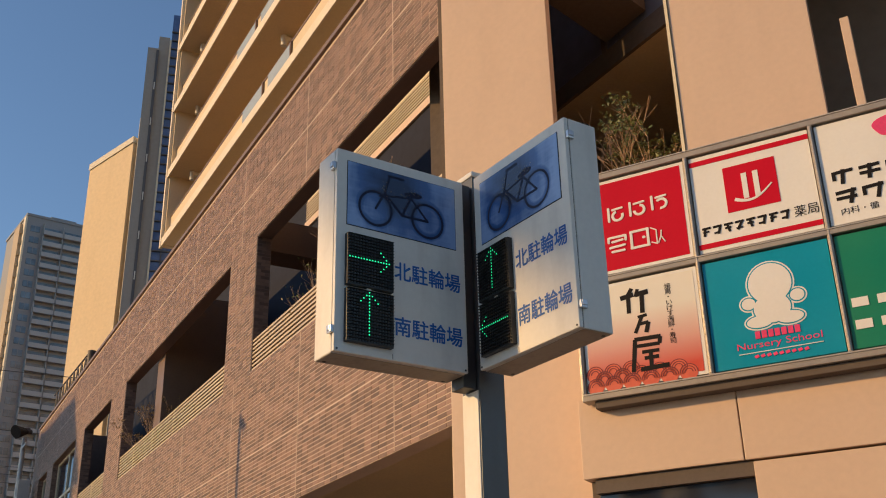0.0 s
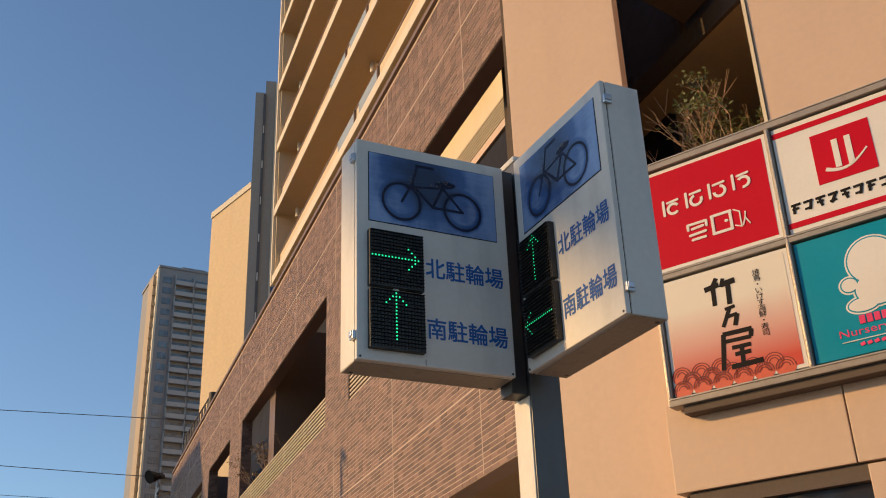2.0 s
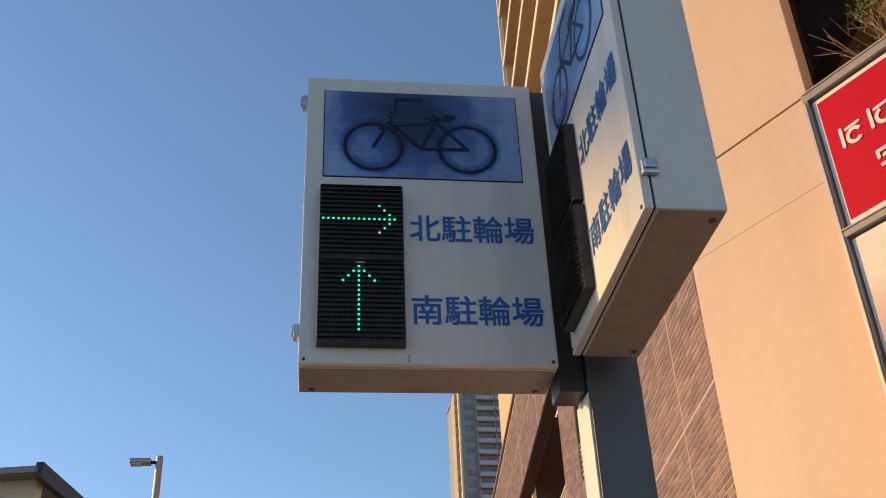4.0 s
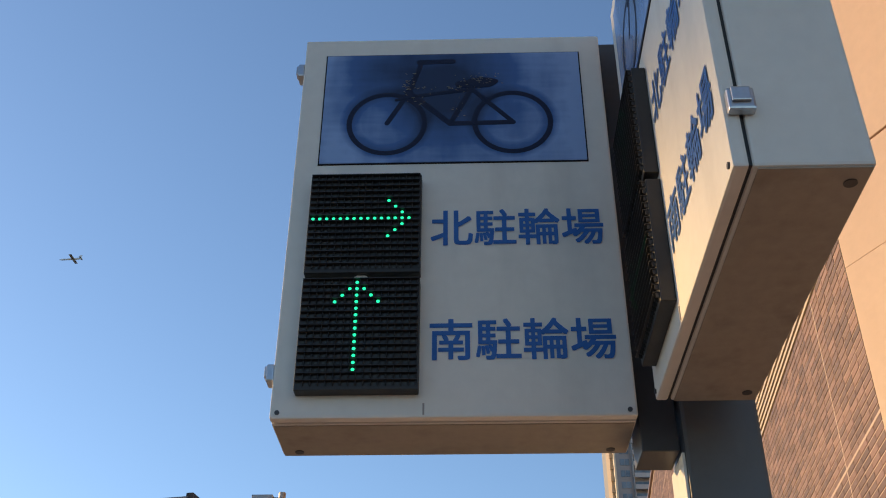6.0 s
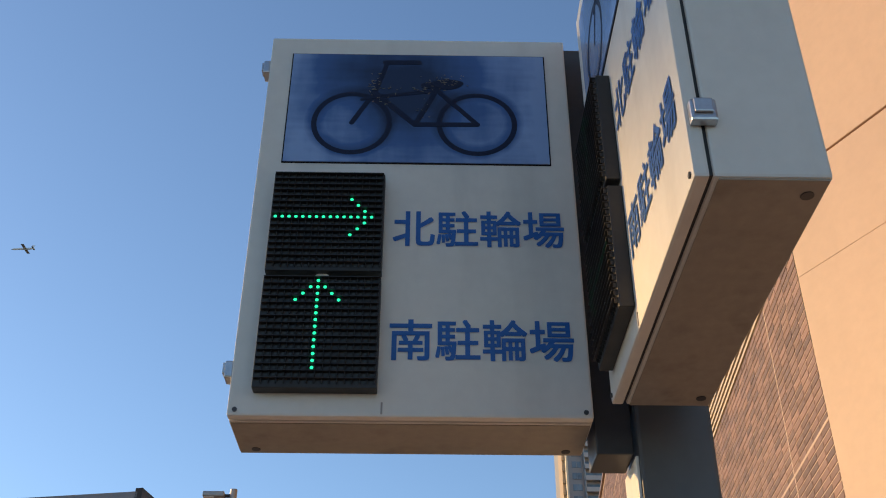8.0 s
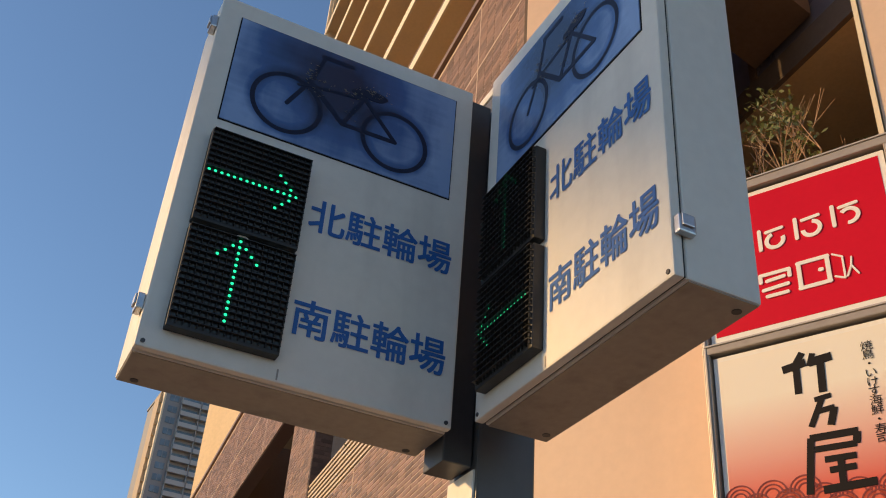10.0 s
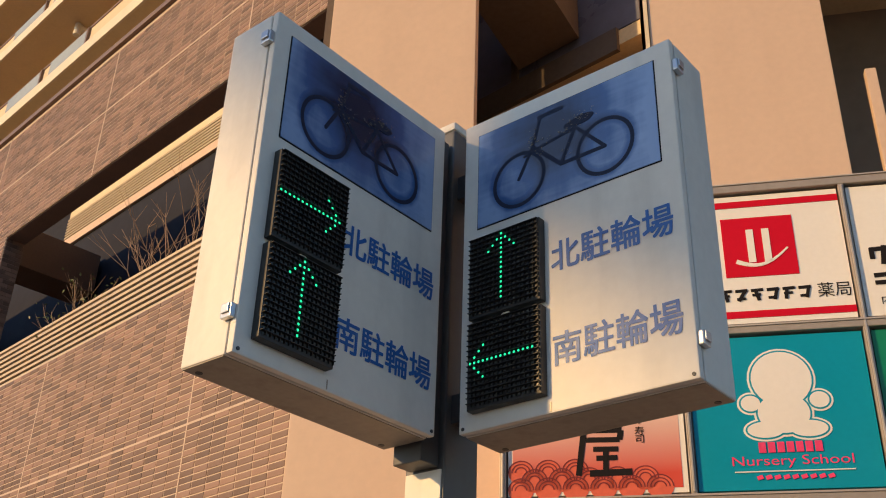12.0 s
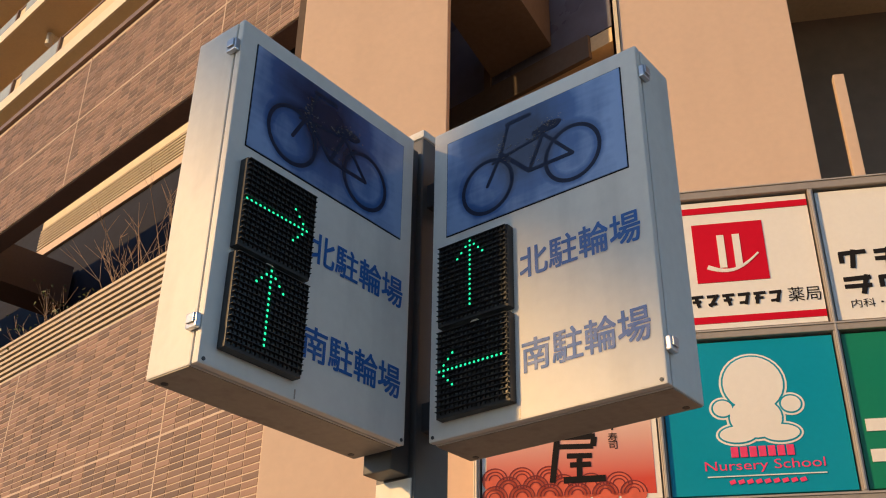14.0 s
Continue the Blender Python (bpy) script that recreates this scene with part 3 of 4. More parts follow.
def bars(rows):
    bm = bmesh.new()
    for k, r in enumerate(rows):
        stroke(bm, *r, Y0 - 0.0001 * k, Y1)
    return bm


# insurance: red field, white strokes for the brand
p, x, z = panels["insurance"]
part("red_field", boxes((x + 0.018, x + 0.590, -0.0055, -0.0035, z + 0.018, z + 0.540)), M["red"], p)
for i in range(4):
    cx, cz = x + 0.112 + i * 0.118, z + 0.335 + 0.006 * i
    bm = ring(bmesh.new(), cx + 0.010, cz - 0.012, 0.020, 0.034, -0.009, -0.005, 30 + 75 * i, 320 + 60 * i, 28)
    capsule(bm, cx - 0.038, cz + 0.040, cx - 0.038, cz - 0.036, 0.013, -0.0092, -0.005)
    capsule(bm, cx - 0.016, cz + 0.028, cx + 0.036, cz + 0.032, 0.012, -0.0094, -0.005)
    part("brand_mark", bm, M["white"], p, "plain white curved mark")
cx, cz = x + 0.225, z + 0.165
bm = bmesh.new()
for k, q in enumerate(((-0.046, 0.040, 0.046, 0.040), (-0.046, 0.040, -0.046, 0.014), (0.046, 0.040, 0.046, 0.014), (-0.026, 0.014, 0.028, 0.018), (-0.040, -0.018, 0.038, -0.014), (-0.030, -0.044, 0.034, -0.044))):
    capsule(bm, cx + q[0], cz + q[1], cx + q[2], cz + q[3], 0.013, -0.009 - 0.0001 * k, -0.005)
part("brand_mark", bm, M["white"], p)
cx = x + 0.345
bm = bmesh.new()
for k, q in enumerate(((-0.046, 0.048, 0.046, 0.048), (-0.046, -0.046, 0.046, -0.046), (-0.044, 0.048, -0.044, -0.046), (0.044, 0.048, 0.044, -0.046), (0.020, 0.004, 0.024, 0.004))):
    capsule(bm, cx + q[0], cz + q[1], cx + q[2], cz + q[3], 0.014, -0.009 - 0.0001 * k, -0.005)
part("brand_mark", bm, M["white"], p, "plain white square mark")
cx = x + 0.430
bm = bmesh.new()
for k, q in enumerate(((-0.024, 0.048, 0.004, 0.030), (0.004, 0.030, 0.004, -0.050), (-0.024, -0.036, 0.004, -0.050), (0.030, 0.020, 0.026, -0.010), (0.026, -0.010, 0.044, -0.046), (0.026, -0.010, 0.012, -0.046))):
    capsule(bm, cx + q[0], cz + q[1], cx + q[2], cz + q[3], 0.006, -0.009 - 0.0001 * k, -0.005)
part("brand_mark", bm, M["white"], p)
# pharmacy
p, x, z = panels["pharmacy"]
part("stripe", boxes((x, x + 0.590, -0.0065, -0.0035, z + 0.505, z + 0.533)), M["red"], p)
part("stripe", boxes((x, x + 0.590, -0.0065, -0.0035, z + 0.022, z + 0.050)), M["red"], p)
part("brand_square", boxes((x + 0.163, x + 0.418, -0.0065, -0.0035, z + 0.195, z + 0.455)), M["red"], p, "red square with a white mark")
bm = bmesh.new()
for cx in (x + 0.262, x + 0.318):
    stroke(bm, cx, z + 0.255, cx, z + 0.400, 0.026, -0.009, -0.006)
for i in range(10):
    t0, t1 = i / 10, (i + 1) / 10
    stroke(bm, x + 0.205 + 0.185 * t0, z + 0.262 - 0.03 * math.sin(t0 * 3.1) + 0.05 * t0 * t0, x + 0.205 + 0.185 * t1, z + 0.262 - 0.03 * math.sin(t1 * 3.1) + 0.05 * t1 * t1, 0.018 - 0.012 * t0, -0.009, -0.006)
part("brand_mark", bm, M["white"], p)
for i in range(8):
    cx, cz = x + 0.046 + i * 0.0545, z + 0.119
    part("brand_mark", bars([(cx - 0.021, cz + 0.016, cx + 0.021, cz + 0.018, 0.011), (cx + (0.014 if i % 2 else -0.006), cz + 0.018, cx + (0.004 if i % 3 else -0.012), cz - 0.026, 0.012), (cx - 0.018, cz - 0.004 - 0.014 * (i % 2), cx + 0.012, cz - 0.002 - 0.014 * (i % 2), 0.009)]), M["ink"], p)
lettering("lettering", "薬局", x + 0.470, -0.006, z + 0.090, 0.060, 0.112, M["ink"], p, label="dark characters")
# clinic
p, x, z = panels["clinic"]
bm = bmesh.new()
disc(bm, x + 0.33, z + 0.470, 0.070, 0.055, Y0, Y1, wob=0.12)
disc(bm, x + 0.41, z + 0.400, 0.060, 0.050, Y0, Y1, wob=0.12)
part("brand_mark", bm, M["pink"], p, "crimson petal mark")
for i in range(4):
    for k, zz in enumerate((z + 0.205, z + 0.095)):
        cx = x + 0.09 + i * 0.12
        part("brand_mark", bars([(cx - 0.046, zz + 0.070, cx + 0.046, zz + 0.074, 0.017), (cx - 0.046, zz + 0.040, cx + 0.046, zz + 0.040, 0.016) if (i + k) % 2 else (cx - 0.040, zz + 0.076, cx - 0.040, zz + 0.030, 0.017), (cx + 0.004 + 0.03 * k, zz + 0.084, cx - 0.006 + 0.02 * k, zz + 0.006, 0.018)]), M["ink"], p)
lettering("lettering", "内科・循", x + 0.055, -0.006, z + 0.045, 0.036, 0.165, M["ink"], p, label="small dark characters")
# grill restaurant: cream to orange print with wave arcs
p, x, z = panels["grill"]
part("print_field", boxes((x + 0.016, x + 0.590, -0.0055, -0.0035, z + 0.018, z + 0.560)), M["sunset"], p, "print that fades from cream to orange red")
bm = bmesh.new()
for row in range(4):
    for i in range(7):
        cx = x + 0.045 + i * 0.094 + (0.047 if row % 2 else 0)
        if cx > x + 0.55 - 0.06 * row * row or cx + 0.047 > x + 0.585:
            continue
        for k, rr in enumerate((0.046, 0.034, 0.022)):
            ring(bm, cx, z + 0.022 + row * 0.033, rr - 0.0045, rr, -0.0066 - 0.0003 * row, -0.0052, 0, 180, 24)
part("wave_print", bm, M["wave_line"], p, "dark red wave arcs")
bm = boxes((x + 0.017, x + 0.56, -0.0059, -0.0052, z + 0.019, z + 0.045))
for row in range(4):
    for i in range(7):
        cx = x + 0.045 + i * 0.094 + (0.047 if row % 2 else 0)
        if cx > x + 0.55 - 0.06 * row * row or cx + 0.047 > x + 0.585:
            continue
        disc(bm, cx, z + 0.022 + row * 0.033, 0.045, 0.042, -0.0060, -0.0052, 16)
part("wave_field", bm, M["wave"], p)
BRUSH = [[(-0.012, 0.085, -0.050, 0.030, 0.024), (-0.078, 0.040, -0.005, 0.050, 0.030), (-0.035, 0.045, -0.038, -0.050, 0.024), (0.020, 0.075, 0.005, 0.035, 0.020), (0.005, 0.046, 0.075, 0.052, 0.032), (0.040, 0.050, 0.035, -0.060, 0.026)],
         [(-0.020, 0.045, 0.030, 0.050, 0.018), (0.005, 0.050, -0.040, -0.040, 0.020), (-0.020, 0.005, 0.035, 0.010, 0.020), (0.035, 0.010, 0.018, -0.045, 0.024)],
         [(-0.065, 0.085, 0.075, 0.082, 0.026), (0.072, 0.080, 0.066, 0.045, 0.024), (-0.055, 0.048, 0.066, 0.045, 0.022), (-0.062, 0.085, -0.085, -0.085, 0.024), (-0.030, 0.012, 0.060, 0.010, 0.022), (-0.020, -0.022, 0.055, -0.022, 0.022), (0.015, 0.020, 0.012, -0.080, 0.022), (-0.045, -0.078, 0.105, -0.076, 0.028)]]
for (cx, cz), rows_b in zip(((x + 0.285, z + 0.440), (x + 0.310, z + 0.315), (x + 0.325, z + 0.155)), BRUSH):
    for k, (r0, r1, r2, r3, w) in enumerate(rows_b):
        part("brush_mark", stroke(bmesh.new(), cx + r0 * 0.95, cz + r1, cx + r2 * 0.95, cz + r3, w * 0.85, Y0 - 0.0001 * k, Y1), M["ink"], p, "black brush stroke")
lettering("lettering", "焼鳥・いけす海鮮・寿司", x + 0.440, -0.0075, z + 0.185, 0.330, 0.034, M["ink"], p, vertical=True, label="small black characters in a column")
# nursery
p, x, z = panels["nursery"]
for k, (cx, cz, rx, rz) in enumerate(((0.305, 0.405, 0.100, 0.105), (0.300, 0.275, 0.085, 0.075), (0.235, 0.215, 0.060, 0.030), (0.375, 0.215, 0.060, 0.030), (0.195, 0.315, 0.032, 0.030), (0.420, 0.320, 0.032, 0.030))):
    part("white_outline", disc(bmesh.new(), x + cx, z + cz, rx + 0.013, rz + 0.013, -0.0055 - 0.00004 * k, Y1), M["white"], p)
    part("teal_outline", disc(bmesh.new(), x + cx, z + cz, rx + 0.006, rz + 0.006, -0.0064 - 0.00004 * k, Y1), M["teal"], p)
    part("white_shape", disc(bmesh.new(), x + cx, z + cz, rx, rz, -0.0073 - 0.00004 * k, Y1), M["white"], p, "plain white rounded shape")
for i in range(7):
    cx = x + 0.205 + i * 0.030
    part("brand_mark", bars([(cx, z + 0.150, cx + 0.023, z + 0.150, 0.038)]), M["pink"], p)
lettering("lettering", "Nursery School", x + 0.115, -0.006, z + 0.075, 0.045, 0.385, M["pink"], p, label="pink letters")
part("underline", bars([(x + 0.12, z + 0.064, x + 0.50, z + 0.064, 0.004)]), M["white"], p)
for i in range(9):
    part("small_mark", bars([(x + 0.19 + i * 0.028, z + 0.040, x + 0.208 + i * 0.028, z + 0.046, 0.014)]), M["pink"], p)
# tax office panel
p, x, z = panels["tax"]
for i in range(5):
    for zz in (z + 0.19, z + 0.08):
        cx = x + 0.06 + i * 0.11
        part("brand_mark", bars([(cx - 0.036, zz + 0.035, cx + 0.036, zz + 0.035, 0.045)]), M["white"], p)
bm = bmesh.new()
disc(bm, x + 0.33, z + 0.40, 0.09, 0.08, Y0, Y1)
part("brand_mark", bm, M["white"], p)

# ---- the long brick front ----
TW, TH, GAP, PROUD = 0.120, 0.0344, 0.0060, 0.0028
U0, U1, ZB = 5.375, 5.375 + 0.120 * 149, 3.08 - 0.0344 * 21
LOW, SILL, HEAD, TOP = (3.08 + TH * k for k in (0, 41, 82, 116))
JOINT, LOUVRE = 3.08 + TH * 17, 4.83
OPEN = [(U0 + TW * a, U0 + TW * b) for a, b in ((0, 33), (40, 80), (88, 105), (111, 130), (135, 144))]
T = 0.15
rows = [(U0, U1, -T, 0, LOW, SILL), (U0, U1, -T, 0, HEAD, TOP)]
for a, b in zip([o[1] for o in OPEN], [o[0] for o in OPEN[1:]] + [U1]):
    rows.append((a, b, -T, 0, SILL, HEAD))
rows += [(11.5, U1, -T, 0, 0, LOW)]
front = wall("wall_brick_front", rows, M["mortar"], "long front of brown brick tiles with deep openings", BRICK)
jambs = []
for a, b in OPEN:
    jambs += [(a - 0.001, a + 0.003, -T, -0.012, SILL, HEAD), (b - 0.003, b + 0.001, -T, -0.012, SILL, HEAD)]
wall("trim_jamb", jambs, M["brick_jamb"], "brick lined jambs of the openings", BRICK, "trim")
wall("trim_head", [(a, b, -T, -0.014, HEAD - 0.004, HEAD + 0.001) for a, b in OPEN], M["brick_jamb"], "dark heads of the openings", BRICK, "trim")
wall("trim_coping", [(U0 - 0.2, U1 + 0.05, -T - 0.05, 0.030, TOP, TOP + 0.05), (U0 - 0.2, U1 + 0.05, -T, 0.016, TOP + 0.05, TOP + 0.07)], M["coping"], "brown metal coping on the brick front", BRICK, "trim", bevel=0.004)
wall("wall_front_end", [(U1, U1 + 0.3, -5, 0, 0, TOP)], M["brick_jamb"], "end wall of the brick front", BRICK)
wall("wall_behind_pier", [(U0 + 0.25, U0 + 0.35, -3.0, -0.16, 0, 4.0)], M["beige"], "plain wall that closes the corner", BRICK)
# inside the front
GY = -1.40
wall("floor_gallery", [(U0 + 0.36, U1, -3.0, -T, 4.10, 4.22)], M["dark"], "gallery floor behind the openings, shade put into its colour", BRICK, "floor")
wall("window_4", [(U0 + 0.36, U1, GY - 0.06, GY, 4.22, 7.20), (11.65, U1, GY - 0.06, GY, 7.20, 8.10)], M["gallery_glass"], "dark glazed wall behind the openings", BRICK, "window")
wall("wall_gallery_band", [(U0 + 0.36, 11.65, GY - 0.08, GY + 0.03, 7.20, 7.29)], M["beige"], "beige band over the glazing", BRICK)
# Dark sheet added so the gaps between the upper slats look shaded.
wall("wall_louvre_shade", [(U0 + 0.36, 11.65, GY - 0.10, GY - 0.03, 7.29, 7.60)], M["dark"], "dark sheet standing in for shade behind the gallery louvre", BRICK)
wall("wall_gallery_cream", [(U0 + 0.36, 11.65, GY - 0.10, GY, 7.60, 8.10)], M["cream"], "cream wall over the gallery glazing", BRICK)
for i in range(8):
    wall("gallery_louvre_slat", [(U0 + 0.36, 11.65, GY - 0.005, GY + 0.012, 7.30 + i * 0.037, 7.318 + i * 0.037)], M["louvre"], "cream louvre slat over the glazing", BRICK, "louvre")
wall("ceiling_gallery", [(U0 + 0.36, U1, -3.0, -1.0, 8.10, 8.15)], M["soffit"], "tan gallery ceiling", BRICK, "ceiling")
wall("gallery_beam", [(10.6, 11.0, GY + 0.04, -T, 6.35, 6.75), (13.4, 13.75, GY + 0.04, -T, 4.22, 6.75)], M["coping"], "dark brown cross beams in the gallery", BRICK, "beam")
wall("gallery_duct", [(10.0, 13.4, -1.1, -0.9, 4.95, 5.1)], M["brick_jamb"], "brown duct in the gallery", BRICK, "duct")
wall("wall_ground_back", [(U0 + 0.36, U1, -3.1, -3.0, 0, 4.10)], M["dark"], "ground floor back wall, shade put into its colour", BRICK)
wall("ceiling_ground", [(U0 + 0.36, 11.5, -3.0, -T, 3.17, 3.25)], M["soffit_olive"], "dark ceiling over the ground floor opening", BRICK, "ceiling")
for k, (a, b) in enumerate(OPEN[:3]):
    grille = thing("louvre_grille", BRICK @ pose((a + b) / 2, 0, 0), "cream metal louvre at the foot of the opening", "louvre", "louvre grilles of the brick front")
    w = (b - a) / 2
    for i in range(8):
        z = SILL + 0.008 + i * 0.0415
        part("slat", boxes((-w + 0.004, w - 0.004, -0.026, -0.012, z, z + 0.019)), M["louvre"], grille)
    # No real panel: a dark sheet replaces the shade of the empty interior.
    part("backing", boxes((-w + 0.004, w - 0.004, -0.075, -0.060, SILL, LOUVRE)), M["dark"], grille, "dark sheet standing in for interior shade behind the slats")
    for x in np.arange(-w + 0.1, w, 1.0):
        part("bar", boxes((x, x + 0.022, -0.056, -0.037, SILL, LOUVRE)), M["cream"], grille)
for k, (a, b) in enumerate(OPEN[3:]):
    win = thing("window_%d" % (5 + k), BRICK @ pose(a, 0, 0), "brown framed window in the brick front", "window", kind="structure")
    w = b - a
    for x in (0, w / 2 - 0.02, w - 0.05):
        part("window_frame", boxes((x, x + 0.05, -0.16, -0.10, SILL, HEAD)), M["cream"], win)
    for z in (SILL, 5.15, HEAD - 0.05):
        part("window_frame", boxes((0, w, -0.158, -0.102, z, z + 0.05)), M["cream"], win)
    part("pane", boxes((0.02, w - 0.02, -0.135, -0.125, SILL + 0.02, HEAD - 0.02)), M["navy_glass"], win)


# ---- shrubs ----
def shrub(name, m, label, seed, count, height, spread, leaves, leaf_mat, group=""):
    r = random.Random(seed)
    ob = thing(name, m, label, "shrub", group)
    twigs, lv = bmesh.new(), bmesh.new()

    def grow(p, d, ln, rad, depth):
        q = p + d * ln
        cyl(twigs, p, q, rad, rad * 0.6, 5)
        if depth == 0:
            for _ in range(leaves):
                c = q + Vector((r.gauss(0, 1), r.gauss(0, 1), r.gauss(0, 1))) * 0.02
                a = Vector((r.gauss(0, 1), r.gauss(0, 1), r.gauss(0, 1))).normalized() * r.uniform(0.012, 0.020)
                b = a.cross(Vector((r.gauss(0, 1), r.gauss(0, 1), r.gauss(0, 1)))).normalized() * 0.007
                lv.faces.new([lv.verts.new(c + v) for v in (-a, b, a, -b)])
            return
        for _ in range(r.choice((2, 2, 3))):
            nd = (d + Vector((r.gauss(0, 0.38), r.gauss(0, 0.38), r.gauss(0.12, 0.25)))).normalized()
            grow(q, nd, ln * r.uniform(0.6, 0.85), rad * 0.65, depth - 1)
    for _ in range(count):
        base = Vector((r.uniform(-spread, spread), r.uniform(-0.06, 0.06), 0))
        grow(base, Vector((r.gauss(0, 0.25), r.gauss(0, 0.2), 1)).normalized(), height * r.uniform(0.25, 0.4), 0.005, 3)
    tagged(part("branchwork", twigs, M["twig"], ob), kind="stuff")
    if leaves:
        tagged(part("foliage", lv, leaf_mat, ob), kind="stuff")
    return ob


shrub("bare_shrub", SHOP @ pose(-0.82, 0.66, 4.105), "bare reddish twigs of a shrub over the signboard", 3, 9, 0.88, 0.05, 0, None)
shrub("leafy_shrub", SHOP @ pose(-0.70, 0.54, 4.105), "green leafy shrub over the signboard", 6, 9, 0.82, 0.08, 9, M["leaf"])
shrub("bare_shrub", BRICK @ pose(7.0, -0.22, 4.4), "bare twigs behind the louvre", 11, 13, 1.05, 0.40, 0, None)
shrub("bare_shrub", BRICK @ pose(8.3, -0.22, 4.4), "thin twigs with a few leaves behind the louvre", 12, 9, 0.85, 0.25, 1, M["leaf"])
shrub("dry_shrub", BRICK @ pose(14.2, -0.24, 4.4), "shrub with dry brown leaves behind the louvre", 14, 16, 0.95, 0.6, 6, M["leaf_dry"])

# ---- apartment block with balconies over the brick front ----
K0 = sized(BRICK @ pose(0.46, -0.715, -0.82), 0.52)
block = thing("apartment_building", K0, "cream apartment block with long balconies over the brick front", "building")
BZ, FLOOR, END = 18.65, 2.55, 31.4
part("podium_roof", boxes((11, END + 8, -12, -0.55, 17.26, 17.35)), M["slab"], block, "pale podium roof")
part("wall", boxes((-6, END - 0.6, -12, -3.2, 17.36, 46)), M["soffit"], block, "tan wall behind the balconies")
part("end_wall", boxes((END - 1.6, END - 1.2, -3.2, -1.2, 17.36, BZ - 0.01)), M["cream"], block, "cream wall under the lowest balcony")
part("end_wall", boxes((END - 0.20, END + 0.015, -3.2, -0.03, BZ - 0.02, 46)), M["soffit"], block, "tan end wall")
part("corner_strip", boxes((END - 0.10, END + 0.05, -0.02, 0.07, BZ - 0.06, 46)), M["slab"], block, "pale strip down the end of the balconies")
for i in range(11):
    z = BZ + i * FLOOR
    bal = part("balcony", boxes((-6, END, -3.2, 0.0, z, z + 0.20)), M["soffit"], block, "tan balcony slab")
    part("fascia", boxes((-6, END + 0.03, 0.0, 0.05, z - 0.05, z + 0.24)), M["slab"], bal, "cream slab edge")
    part("parapet", boxes((-6, END, -0.28, -0.18, z + 0.20, z + 1.02)), M["soffit"], bal)
    part("handrail", boxes((-6, END, -0.30, -0.16, z + 1.02, z + 1.07)), M["coping"], bal, "thin brown handrail")
    for u in np.arange(2.6 + 0.9 * (i % 2), END - 4, 8.7):
        for du in (0.0, 2.05):
            part("glass_panel", boxes((u + du, u + du + 1.55, -0.18, -0.13, z + 0.24, z + 0.98)), M["rail_glass"], bal, "pale glass balustrade panel")
            part("panel_post", boxes((u + du - 0.10, u + du - 0.04, -0.18, -0.12, z + 0.24, z + 1.02)), M["coping"], bal)
    for u in np.arange(13.1, END, 8.7):
        bm = bmesh.new()
        cyl(bm, (u, -0.6, z - 0.13), (u, -2.3, z - 0.13), 0.085, seg=12)
        cyl(bm, (u, -0.6, z - 0.05), (u, -0.6, z - 0.36), 0.085, seg=12)
        cyl(bm, (u, -2.3, z + 0.01), (u, -2.3, z - 0.22), 0.085, seg=12)
        part("drain_pipe", bm, M["white_fix"], bal, "white elbow pipe under the slab")
        part("vent", boxes((u - 2.2, u - 1.6, -2.2, -1.7, z - 0.04, z)), M["frame"], bal)


# ---- towers behind ----
def far_tower():
    ob = thing("apartment_tower", sized(pose(8.06, 46.05, -0.12, 0, 0, 2), 0.2325, 0.2325, 0.223), "tall grey apartment tower with stacked balconies and windows", "building")
    H = 101.0
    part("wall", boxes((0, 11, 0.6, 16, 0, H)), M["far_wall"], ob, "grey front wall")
    # Side and corner strip are coloured as if lit by the sun.
    part("wall", boxes((-0.9, 0, 1.8, 6, 0, H - 1.6)), M["far_wall_lit"], ob, "side wall with warm sunlight put into its brown")
    part("corner_strip", boxes((-0.35, 0, 0.4, 1.8, 0, H - 0.2)), M["slab"], ob, "corner strip painted pale as a sunlit edge")
    part("roof", boxes((-0.2, 11.1, 0.4, 16.2, H, H + 0.5)), M["far_wall"], ob)
    part("plant_room", boxes((5, 10, 3, 12, H + 0.5, H + 2.0)), M["far_wall"], ob)
    for i in range(41):
        z = 2.4 * i + 1.2
        w = part("window", boxes((0.8, 2.6, 0.5, 0.62, z + 0.5, z + 1.8)), M["far_glass"], ob)
        part("frame", boxes((1.66, 1.74, 0.46, 0.52, z + 0.5, z + 1.8)), M["far_wall"], w)
        bal = part("balcony", boxes((3.1, 6.9, -0.5, 0.6, z + 0.02, z + 0.22), (3.1, 6.9, -0.5, -0.42, z + 0.2, z + 0.95), (3.1, 3.2, -0.5, 0.6, z, z + 2.3), (6.8, 6.9, -0.5, 0.6, z, z + 2.3)), M["far_slab"], ob)
        part("pane", boxes((3.4, 6.6, 0.5, 0.58, z + 0.25, z + 1.85)), M["far_glass"], bal)
        bal = part("balcony", boxes((7.1, 10.9, -0.5, 0.6, z + 0.02, z + 0.22), (7.1, 10.9, -0.5, -0.42, z + 0.2, z + 0.95)), M["far_slab"], ob)
        part("pane", boxes((7.4, 10.6, 0.5, 0.58, z + 0.25, z + 1.85)), M["far_glass"], bal)
    for i in range(41):
        z = 2.4 * i + 1.2
        part("side_balcony", boxes((-1.0, -0.4, 1.4, 1.8, z, z + 0.9)), M["far_wall_lit"], ob)
    return ob


